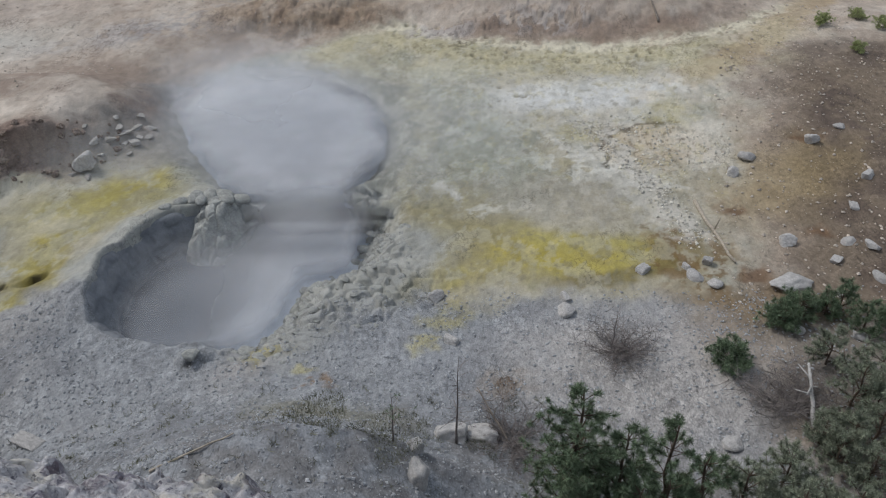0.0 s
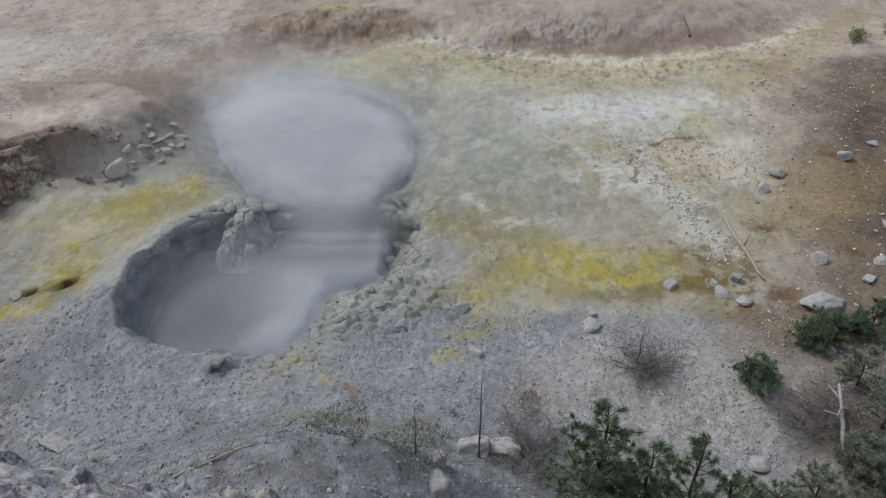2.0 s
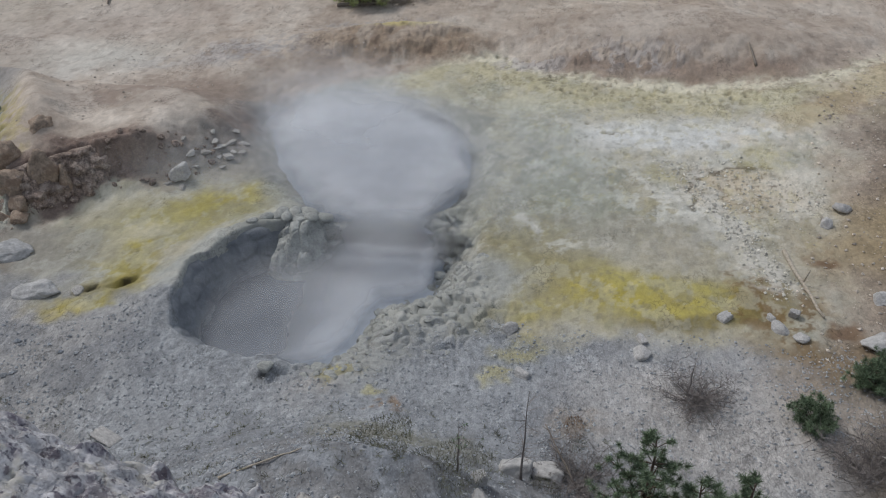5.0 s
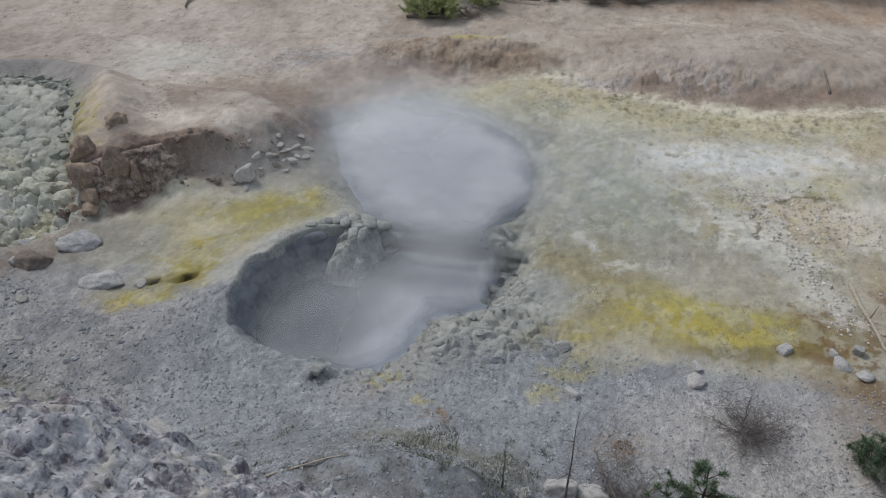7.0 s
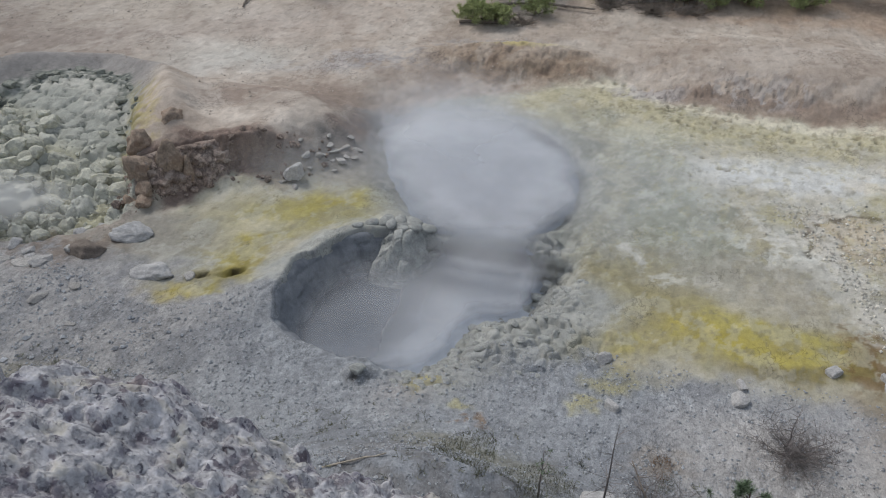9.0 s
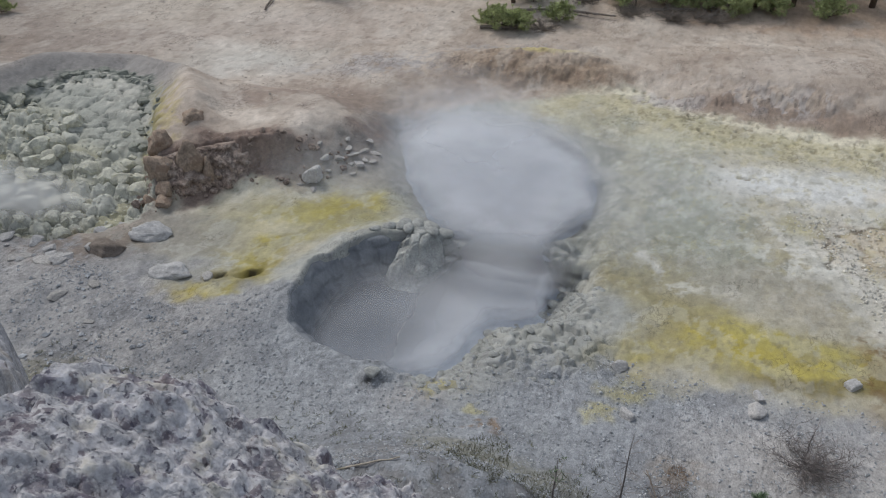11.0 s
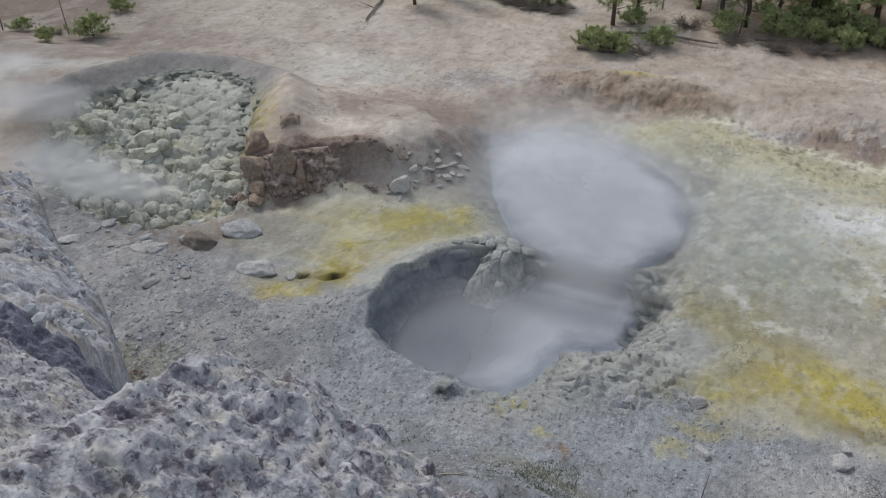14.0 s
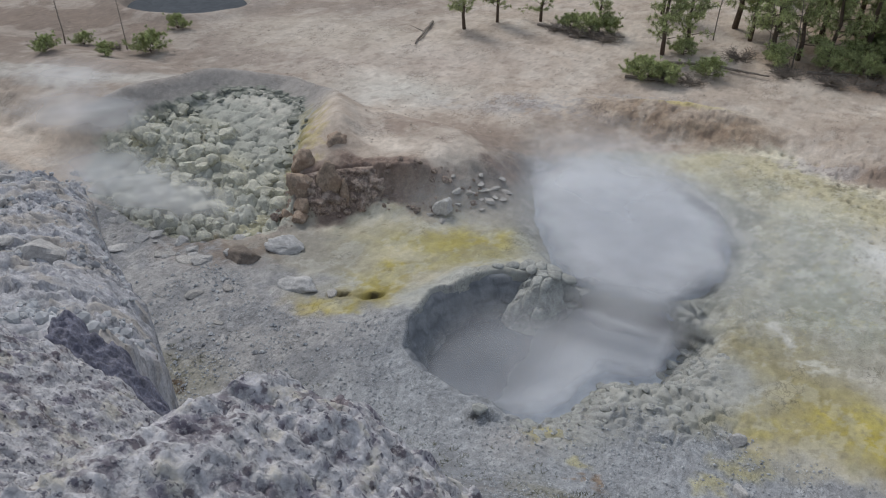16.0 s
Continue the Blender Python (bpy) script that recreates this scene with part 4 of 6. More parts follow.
M_PALE = material("smooth_white_rock", colour(170, 170, 170, GAIN), 0.9, 0.26, 0.3, 0.9, stain=(colour(140, 138, 134, GAIN), 0.3, 0.55, 0.5))
M_BANK_ROCK = material("brown_bank_rock", colour(148, 133, 119, GAIN), 0.95, 0.35, 0.3, 1.0, stain=(colour(120, 102, 88, GAIN), 0.3, 0.52, 0.7))
STONES = [hull_mesh("stone", 20 + k, 9, M_STONE, block=0.5 if k % 2 else 0.35) for k in range(5)]
BROWN = [hull_mesh("stone", 51 + k, 36, M_BANK_ROCK, block=0.2, fine=4) for k in range(3)]


def broken(x, y, size, k, share=(1.0, 0.5, 0.25)):
    """Angular relief: facets that step up and down, at three sizes."""
    out = 0
    for n, s in enumerate(share):
        d = size / 2.3**n
        a, b, m = cells(x + 0.5 * d * fbm(x, y, 1.2 * d, 3, k + n), y + 0.5 * d * fbm(x, y, 1.2 * d, 3, k + 7 + n), d, k + 3 * n)
        out = out + s * ((m - 0.5) * smooth(0.0, 0.16, b - a) - 0.35 * smooth(0.1, 0.0, b - a))
    return out


M_SLAB = material("grey_slab", colour(156, 154, 151, GAIN), 0.9, 0.28, 0.1, 0.8, per_object=0.16)
SLABS = [hull_mesh("flat_stone", 120 + k, 8, M_SLAB, block=0.6 if k == 1 else 0.3) for k in range(3)]

# stones one can pick out on the flat and the east slope: x, y, width, depth, height
PALE = "angular pale grey stone lying on the bare ground"
for k, (x, y, w, d, h) in enumerate([
        (8.69, 19.41, 0.55, 0.4, 0.3), (4.65, 14.5, 0.42, 0.3, 0.22), (2.64, 13.1, 0.42, 0.36, 0.34), (2.7, 13.55, 0.42, 0.3, 0.2),
        (10.54, 19.74, 0.5, 0.4, 0.36), (7.97, 18.66, 0.34, 0.3, 0.34), (6.28, 14.78, 0.28, 0.3, 0.34), (5.85, 14.28, 0.4, 0.34, 0.24),
        (5.72, 14.6, 0.26, 0.24, 0.2), (8.42, 15.53, 0.5, 0.42, 0.3), (5.4, 9.53, 0.5, 0.34, 0.2), (10.54, 16.76, 0.4, 0.3, 0.16)]):
    tagged(set_stone("stone", STONES[k % 5], x, y, (w, d, h), 40 * k, None, 0.36, 6), PALE, "stone", "loose stones")
for k, (x, y, w, d, h) in enumerate([
        (11.52, 20.36, 0.3, 0.3, 0.2), (11.38, 17.98, 0.5, 0.4, 0.3), (10.37, 15.14, 0.5, 0.4, 0.2), (8.1, 13.16, 0.36, 0.34, 0.42),
        (9.37, 14.79, 0.4, 0.3, 0.2), (10.13, 14.09, 0.4, 0.3, 0.2), (0.1, 12.24, 0.42, 0.34, 0.24), (-0.27, 13.65, 0.5, 0.34, 0.2),
        (6.25, 14.05, 0.4, 0.3, 0.16), (-7.89, 9.54, 0.8, 0.4, 0.16), (9.9, 15.4, 0.34, 0.3, 0.2), (9.0, 13.6, 0.3, 0.24, 0.2),
        (7.6, 12.4, 0.3, 0.24, 0.16), (8.9, 12.2, 0.34, 0.3, 0.2)]):
    tagged(set_stone("stone", STONES[(k + 2) % 5], x, y, (w, d, h), 57 * k, None, 0.38, 5), PALE, "stone", "loose stones")
tagged(set_stone("grey_block", hull_mesh("grey_block", 9, 4, M_STONE, block=0.95), -10.3, 19.4, (0.66, 0.55, 0.62), 4, None, 0.12, 0),
       "squared grey stone block below the brown bank", "stone block")
tagged(set_stone("boulder", hull_mesh("boulder", 5, 32, M_STONE, block=0.3, fine=4), 7.99, 13.95, (1.45, 0.8, 0.5), 6, None, 0.4),
       "flat pale boulder half sunk in brown soil", "boulder")
tagged(set_stone("boulder", hull_mesh("boulder", 12, 30, M_PALE, block=0.4, fine=4), -13.37, 15.36, (1.5, 1.0, 0.8), 12, None, 0.48),
       "rounded white boulder below the hollow of blocks", "boulder")
tagged(set_stone("boulder", hull_mesh("boulder", 14, 34, M_BROWN_STONE, block=0.2, fine=4), -14.1, 14.35, (1.6, 1.1, 0.9), -8, None, 0.52),
       "dark brown boulder at the edge of the hollow", "boulder")
tagged(set_stone("boulder", hull_mesh("boulder", 15, 30, M_PALE, block=0.3, fine=4), -11.75, 13.9, (1.5, 0.9, 0.7), 20, None, 0.48),
       "rounded grey boulder beside the yellow sulphur streak", "boulder")
tagged(set_stone("boulder", hull_mesh("boulder", 16, 32, M_STONE, block=0.3, fine=4), 0.02, 9.5, (1.1, 0.7, 0.56), 15, None, 0.45),
       "pale rounded boulder behind a dead sapling", "boulder")
tagged(set_stone("boulder", hull_mesh("boulder", 17, 32, M_STONE, block=0.3, fine=4), 0.6, 9.6, (0.95, 0.6, 0.5), -20, None, 0.45),
       "pale grey boulder beside a dry bush", "boulder")
tagged(set_stone("boulder", hull_mesh("boulder", 18, 32, M_STONE, block=0.4, fine=4), -0.5, 7.62, (0.46, 0.85, 0.5), 6, None, 0.3),
       "long pale boulder on the near slope", "boulder")
tagged(set_stone("stone", STONES[1], -0.55, 8.25, (0.3, 0.28, 0.3), 30, None, 0.3), "small pale stone on top of the slope", "stone", "loose stones")
for k, (x, y, w, d, h) in enumerate([
        (-15.4, 13.46, 0.6, 0.35, 0.16), (-16.2, 13.4, 0.8, 0.4, 0.2), (-14.0, 12.24, 0.5, 0.34, 0.18), (-10.8, 14.0, 0.34, 0.26, 0.2),
        (-9.3, 20.7, 0.6, 0.4, 0.2), (-9.9, 20.45, 0.45, 0.3, 0.16), (-9.6, 20.9, 0.4, 0.3, 0.16), (-9.35, 21.3, 0.5, 0.3, 0.16),
        (-10.2, 20.2, 0.4, 0.3, 0.16), (-9.75, 21.0, 0.34, 0.24, 0.14), (-9.2, 20.95, 0.3, 0.22, 0.12), (-9.05, 21.6, 0.4, 0.26, 0.14), (-8.95, 21.1, 0.24, 0.2, 0.1),
        (-9.5, 20.55, 0.26, 0.2, 0.1), (-9.9, 21.3, 0.3, 0.2, 0.12), (-9.4, 21.9, 0.36, 0.24, 0.14), (-10.0, 19.9, 0.24, 0.2, 0.12), (-10.6, 19.1, 0.26, 0.2, 0.12),
        (-9.3, 20.2, 0.2, 0.16, 0.1), (-10.5, 20.5, 0.24, 0.2, 0.12), (-10.1, 19.0, 0.3, 0.22, 0.12), (-13.4, 12.9, 0.34, 0.24, 0.14), (-12.6, 11.6, 0.3, 0.2, 0.14)]):
    tagged(set_stone("flat_stone", SLABS[k % 3], x, y, (w, 0.9 * d, 0.8 * h), 33 * k, None, 0.42, 8), "flat pale stone slab half sunk in the ground", "stone", "flat stones")
tagged(set_stone("mud_mound", hull_mesh("mud_mound", 33, 50, M_MUD, block=0.2, fine=4), -5.33, 11.66, (0.5, 0.42, 0.26), 10, None, 0.5),
       "small rounded grey mud mound above a dark vent", "mud mound")
# brown lumps at the broken end of the bank
for k, (x, y, w, d, h) in enumerate([(-14.3, 17.5, 1.25, 1.1, 1.35), (-13.7, 18.0, 1.2, 1.0, 1.5), (-14.4, 19.6, 1.5, 1.0, 0.9), (-14.0, 17.15, 0.8, 0.6, 0.8), (-14.35, 16.75, 0.9, 0.7, 0.7), (-14.6, 18.1, 1.1, 1.0, 1.3),
                                     (-13.9, 16.75, 0.8, 0.6, 0.45), (-13.2, 18.25, 0.8, 0.7, 1.2)]):
    tagged(set_stone("bank_rock", BROWN[k % 3], x, y, (w, d, h), 47 * k, None, 0.6 if y > 19 else 0.45), "brown crumbling rock lump in the eroded bank", "rock", "bank rocks")

# the rock ledge that runs out from the overlook
def ledge_top(x, y):
    r = np.hypot(x, y)
    e = np.maximum(inside(x, y, LEDGE), 0)
    top = np.interp(r, [2.6, 4.0, 5.5, 8.3, 12.2, 15.0], [10.45, 9.85, 9.2, 8.25, 7.05, 6.2])
    return top - np.interp(r, [3.0, 5.0, 7.0, 10.0], [0.1, 0.9, 0.9, 0.4]) * np.exp(-e / 0.7)


lx, ly = np.arange(-13.9, -2.2, 0.025), np.arange(0.4, 7.6, 0.025)
LX, LY = np.meshgrid(lx, ly)
e = inside(LX + 0.07 * fbm(LX, LY, 1.4, 3, 141, 0.5), LY + 0.07 * fbm(LX, LY, 1.4, 3, 147, 0.5), LEDGE)
LZ = ledge_top(LX, LY) + 0.17 * broken(LX, LY, 0.7, 33, (1.0, 0.5, 0.35)) + 0.04 * fbm(LX, LY, 0.25, 4, 167, 0.65)
out = np.maximum(-e, 0)
LZ = LZ - 0.12 * np.exp(-np.maximum(e, 0) / 0.12) - 26 * np.minimum(out, 0.34)
along, bulge = 0.86 * LX - 0.5 * LY, smooth(0.0, 0.1, out)
bulge = bulge * (0.22 * fbm(along, LZ, 0.8, 4, 171, 0.55) + 0.3 * broken(along, LZ, 0.5, 173, (1.0, 0.4)))
rock_ledge = lattice("rock_ledge", lx, ly, LZ, M_BOULDER_FAR)
rock_ledge.data.vertices.foreach_set("co", np.stack([LX + 0.5 * bulge, LY + 0.86 * bulge, LZ], -1).astype(np.float32).ravel())
rock_ledge.data.update()
tagged(rock_ledge, "broken ledge of pale bluish rock beside the overlook", "rock")
r = random.Random(3)
LEDGE_ROCK = [hull_mesh("ledge_rock", 60 + k, 9, M_STONE, block=0.3) for k in range(4)]
n = 0
while n < 46:
    x, y = r.uniform(-13, -5.5), r.uniform(2.5, 6.6)
    if float(inside(np.array(x), np.array(y), LEDGE)) > 0.25:
        s = 0.15 + 0.5 * r.random() ** 2
        z = float(ledge_top(np.array(x), np.array(y)))
        tagged(set_stone("ledge_rock", LEDGE_ROCK[n % 4], x, y, (s, s * r.uniform(0.6, 1), s * r.uniform(0.4, 0.7)), r.uniform(0, 360), None, 0.4, r.uniform(-15, 15), z),
               "broken pale rock lying on the ledge", "rock", "ledge rocks")
        n += 1
n = 0
while n < 44:
    x, y = r.uniform(-24.5, -14.2), r.uniform(12.6, 16.2)
    d = float(inside(np.array(x), np.array(y), CAULDRON))
    if -1.3 < d < 0.1:
        s = (0.16 + 0.55 * r.random() ** 2) * (1.3 if x < -19 else 0.9)
        tagged(set_stone("rubble_stone", LEDGE_ROCK[n % 4], x, y, (s, s * r.uniform(0.6, 1), s * r.uniform(0.4, 0.7)), r.uniform(0, 360), None, 0.5, r.uniform(-15, 15)),
               "pale broken stone below the hollow of blocks", "stone", "rubble stones")
        n += 1


# the two great rocks beside the eye
def rock_slab(name, x0, x1, y0, y1, outline, top, label, seed, mat=M_BOULDER):
    xs, ys = np.arange(x0, x1, 0.006), np.arange(y0, y1, 0.006)
    X, Y = np.meshgrid(xs, ys)
    e = inside(X + 0.05 * fbm(X, Y, 0.18, 4, seed, 0.6), Y + 0.05 * fbm(X, Y, 0.18, 4, seed + 5, 0.6), outline)
    Z = top(X, Y) - 0.10 * np.exp(-np.maximum(e, 0) / 0.06) + 0.022 * fbm(X, Y, 0.4, 3, seed + 9)
    Z = Z + 0.01 * broken(X, Y, 0.19, seed + 41, (1.0, 0.4)) + 0.012 * fbm(X, Y, 0.14, 3, seed + 13, 0.6) + 0.012 * broken(X, Y, 0.06, seed + 17) + 0.009 * fbm(X, Y, 0.035, 2, seed + 25, 0.7)
    Z = Z - 0.009 * smooth(0.25, 0.5, fbm(X, Y, 0.05, 3, seed + 31, 0.6))
    Z = np.where(e < 0, Z - 9 * np.minimum(-e, 0.12), Z)
    return tagged(lattice(name, xs, ys, Z, mat), label, "rock")


ROCK_A = [(-1.26, 0.55), (-1.2, 0.77), (-1.11, 0.86), (-0.98, 0.89), (-0.8, 0.9), (-0.6, 0.93), (-0.4, 0.94), (-0.2, 0.92), (0.1, 0.8), (0.3, 0.3),
          (0.3, -0.4), (-1.2, -0.4), (-1.35, 0.2)]
rock_slab("foreground_rock", -1.5, 0.45, -0.55, 1.1, ROCK_A,
          lambda x, y: np.interp(x, [-1.3, -1.2, -1.1, -0.96, -0.78, -0.5, -0.26, 0.1], [10.93, 11.01, 11.08, 11.02, 10.91, 10.79, 10.71, 10.55]) + 0.28 * np.clip(0.88 - y, 0, 1),
          "pale grey pitted rock with dark lichen spots at the overlook", 7)
ROCK_B = [(-2.9, 0.6), (-2.6, 0.84), (-2.25, 1.03), (-2.13, 1.15), (-1.92, 1.17), (-1.75, 1.2), (-1.52, 1.04), (-1.42, 0.72), (-1.35, 0.2), (-1.5, -0.4), (-3.0, -0.4)]
rock_slab("foreground_rock", -3.1, -1.25, -0.55, 1.35, ROCK_B, lambda x, y: 10.52 - 0.55 * (x + 2.1) - 0.72 * (y - 1.05),
          "weathered pale grey rock with a rounded broken edge", 21)

# rock low in the crevice, its dark bluish colour holding the crevice's shade
M_CREVICE = material("shaded_crevice_rock", colour(112, 113, 126, GAIN), 0.9, 0.45, 0.05, 1.0, fleck=(colour(70, 71, 86, GAIN), 0.05, 0.55, 0.7), stain=(colour(140, 141, 148, GAIN), 0.12, 0.58, 0.6))
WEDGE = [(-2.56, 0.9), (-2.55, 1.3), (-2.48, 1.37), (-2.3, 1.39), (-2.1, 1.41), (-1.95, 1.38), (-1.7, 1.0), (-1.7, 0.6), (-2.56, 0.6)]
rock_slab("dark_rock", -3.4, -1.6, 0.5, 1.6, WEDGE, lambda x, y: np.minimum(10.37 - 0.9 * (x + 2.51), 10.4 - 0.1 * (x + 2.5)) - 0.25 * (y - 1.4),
          "bluish pitted rock between pale rocks, shade of the gap in its colour", 63, M_CREVICE)

# pieces of the ground: crumbled blocks in the hollow, clods of dried mud round the near pool
r = random.Random(11)
BANK_LUMPS = [hull_mesh("bank_lump", 90 + k, 20, M_BANK, block=0.3, fine=2) for k in range(4)]
n = 0
while n < 120:
    x, y = r.uniform(-15, -9.6), r.uniform(16.3, 21.0)
    d = float(inside(np.array(x), np.array(y), BANK))
    if -0.5 < d < 0.75:
        s = 0.08 + 0.3 * r.random() ** 2
        set_stone("bank_lump", BANK_LUMPS[n % 4], x, y, (s, s * r.uniform(0.6, 1), s * r.uniform(0.5, 1.1)), r.uniform(0, 360), ground, 0.4, r.uniform(-20, 20))
        n += 1
BLOCKS = [hull_mesh("block", 80 + k, 8, M_BLOCK, block=0.6 if k % 2 else 0.35, fine=3) for k in range(6)]
n = 0
while n < 190:
    x, y = r.uniform(-22.6, -14.0), r.uniform(14.4, 20.5)
    if float(inside(np.array(x), np.array(y), CAULDRON)) > 0.2 and r.random() < 0.12 + 0.88 * float(lumpy(np.array(x), np.array(y))):
        s = 0.2 + 0.62 * r.random() ** 1.8
        set_stone("block", BLOCKS[n % 6], x, y, (s, s * r.uniform(0.75, 1), s * r.uniform(0.65, 1.0)), r.uniform(0, 360), ground, 0.5, r.uniform(-28, 28))
        n += 1
# lumps along the broken back rim of the hollow
# shade of the crevices at the back rim is in their darker colour
M_CRUST = material("cracked_grey_crust", colour(128, 131, 123, GAIN), 0.9, 0.25, 0.2, 0.7, per_object=0.14)
PLATES = [hull_mesh("crust_block", 110 + k, 8, M_CRUST, block=0.6, fine=3) for k in range(3)]
n = 0
while n < 60:
    x, y = r.uniform(-22.6, -16.0), r.uniform(18.2, 23.4)
    if 0.05 < float(inside(np.array(x), np.array(y), CAULDRON)) < 0.9:
        s = r.uniform(0.16, 0.5)
        set_stone("crust_block", PLATES[n % 3], x, y, (s, s * r.uniform(0.7, 1), s * 0.6), r.uniform(0, 360), ground, 0.5, r.uniform(-12, 12))
        n += 1
CLODS = [clod_mesh("clod", k, M_MUD) for k in range(6)]
for i in range(36):
    for j in range(34):
        x, y = -9.2 + 0.24 * (i + 0.5 * (j % 2)) + r.uniform(-0.08, 0.08), 11.7 + 0.19 * j + r.uniform(-0.07, 0.07)
        d = float(inside(np.array(x), np.array(y), POOL_NEAR))
        out = -d / (2.5 + 0.4 * math.sin(3 * x))
        if 0.0 < out < 1 and x > -4.6 and y < 16.7 and r.random() < 0.95 - 0.7 * out:
            s = r.uniform(0.15, 0.36) * (1.05 - 0.4 * out)
            set_stone("clod", CLODS[(i + j) % 6], x, y, (s, s * r.uniform(0.65, 1), s * r.uniform(0.42, 0.62)), r.uniform(0, 360), ground, 0.6 + 0.1 * out, r.uniform(-10, 10))
# lumps along the lip of the pit
for x, y, s in ((-6.95, 17.2, 0.4), (-6.6, 17.4, 0.5), (-6.25, 17.55, 0.42), (-5.9, 17.6, 0.55), (-5.5, 17.5, 0.5), (-5.25, 17.3, 0.36), (-6.4, 17.2, 0.36), (-5.75, 17.3, 0.4),
                (-5.15, 17.0, 0.3), (-7.3, 17.0, 0.3), (-5.0, 17.7, 0.3), (-2.3, 16.9, 0.3), (-2.15, 16.5, 0.36), (-2.35, 16.1, 0.3), (-2.0, 17.1, 0.28), (-2.2, 17.5, 0.3)):
    set_stone("clod", CLODS[int(29 * s) % 6], x, y, (1.2 * s, 0.85 * s, 0.75 * s), 97 * x, ground, 0.4)
for x, y, s in ((-7.3, 12.95, 0.4), (-6.9, 12.75, 0.36), (-5.5, 12.72, 0.34), (-5.2, 12.85, 0.4), (-6.2, 12.6, 0.3), (-4.9, 13.1, 0.36)):
    set_stone("clod", CLODS[int(9 * s) % 6], x, y, (1.3 * s, 0.8 * s, 0.6 * s), r.uniform(0, 360), ground, 0.5)


# gravel
def chip():
    """Corners and faces of a rounded stone of twenty faces."""
    bm = bmesh.new()
    bmesh.ops.create_icosphere(bm, subdivisions=1, radius=1)
    bm.verts.index_update()
    out = np.array([v.co for v in bm.verts]), np.array([[v.index for v in f.verts] for f in bm.faces])
    bm.free()
    return out


CHIP = chip()


def pebbles(name, label, count, place, sizes, mat, seed, rest=None):
    """Many small stones of eight corners, joined."""
    q = np.random.default_rng(seed)
    xy = place(q, count)
    s = sizes[0] * (sizes[1] / sizes[0]) ** (q.random(len(xy)) ** 2.2)
    base = np.array([(1, 0, 0), (0, 1, 0), (-1, 0, 0), (0, -1, 0), (0.2, 0.1, 0.8), (0, 0, -0.6)], float)
    tri = np.array([(0, 1, 4), (1, 2, 4), (2, 3, 4), (3, 0, 4), (1, 0, 5), (2, 1, 5), (3, 2, 5), (0, 3, 5)])
    if rest:
        base, tri = CHIP
    m = len(base)
    v = base[None] * q.uniform(0.7 if rest else 0.6, 1.1, (len(xy), m, 1)) * (0.5 * s)[:, None, None]
    v[:, :, 2] *= 0.8
    a = q.uniform(0, 6.28, len(xy))
    c, n = np.cos(a)[:, None], np.sin(a)[:, None]
    px, py = v[:, :, 0] * c - v[:, :, 1] * n * 0.75, v[:, :, 0] * n + v[:, :, 1] * c * 0.75
    z = np.array([(rest or ground_z)(x, y) for x, y in xy])
    co = np.stack([px + xy[:, :1], py + xy[:, 1:], v[:, :, 2] + (z + 0.12 * s)[:, None]], -1).reshape(-1, 3)
    faces = (tri[None] + m * np.arange(len(xy))[:, None, None]).reshape(-1, 3)
    return tagged(mesh_object(name, co.tolist(), faces.tolist(), mat, None, False), label, "gravel", kind="stuff")


def near_slope(q, count):
    x, y = q.uniform(-15, 9, count * 3), q.uniform(5.2, 14.2, count * 3)
    x, y = np.where(q.random(count * 3) < 0.08, q.uniform(5, 14, count * 3), x), y
    ok = (inside(x, y, POOL_NEAR) < -0.5) & (to_line(x, y, [(-12.6, 13.5), (-10.9, 13.2), (-10.1, 13.7)]) > 0.55) & (q.random(count * 3) < 0.35 + 0.6 * smooth(-0.3, 0.5, fbm(x, y, 1.4, 3, 55))) & (y < 13.7 + 0.4 * grain(x, y, 0.8, 8))
    return np.stack([x[ok], y[ok]], -1)[:count]


def east_slope(q, count):
    x, y = q.uniform(5.5, 16, count * 3), q.uniform(13, 30, count * 3)
    ok = x > 6.0 + 0.3 * (y - 14)
    return np.stack([x[ok], y[ok]], -1)[:count]


def upper_ground(q, count):
    x, y = q.uniform(-30, 14, count * 3), q.uniform(19, 36, count * 3)
    ok = (inside(x, y, BANK) > 0.2) & (inside(x, y, CAULDRON) < -0.3) & (fbm(x, y, 4.0, 3, 77) > 0.0)
    return np.stack([x[ok], y[ok]], -1)[:count]


def west_slope(q, count):
    x, y = q.uniform(-16, -7.5, count * 3), q.uniform(6.0, 13.6, count * 3)
    ok = (inside(x, y, LEDGE) < -0.5) & (q.random(count * 3) < smooth(-7.5, -11.0, x) + 0.1) & (to_line(x, y, [(-12.6, 13.5), (-10.9, 13.2), (-10.1, 13.7)]) > 0.6)
    return np.stack([x[ok], y[ok]], -1)[:count]


def hollow(q, count):
    x, y = q.uniform(-24, -13.5, count * 3), q.uniform(13.4, 23.6, count * 3)
    ok = (inside(x, y, CAULDRON) > 0.15) & (lumpy(x, y) > q.random(count * 3) * 0.95)
    return np.stack([x[ok], y[ok]], -1)[:count]


M_FRAGMENT = material("greenish_fragments", colour(174, 174, 163, GAIN), 0.9, 0.12, 0.1, 0.0, island=0.35)
M_PEBBLE = material("pale_pebbles", colour(160, 163, 167, GAIN), 0.9, 0.12, 0.1, 0.0, island=0.26)
M_PEBBLE_BROWN = material("brown_pebbles", colour(182, 173, 163, GAIN), 0.9, 0.12, 0.1, 0.0, island=0.4)
M_PEBBLE_PALE = material("buff_pebbles", colour(166, 158, 150, GAIN), 0.9, 0.12, 0.1, 0.0, island=0.35)
pebbles("gravel", "grey angular gravel scattered over the near slope", 36000, near_slope, (0.02, 0.11), M_PEBBLE, 5)
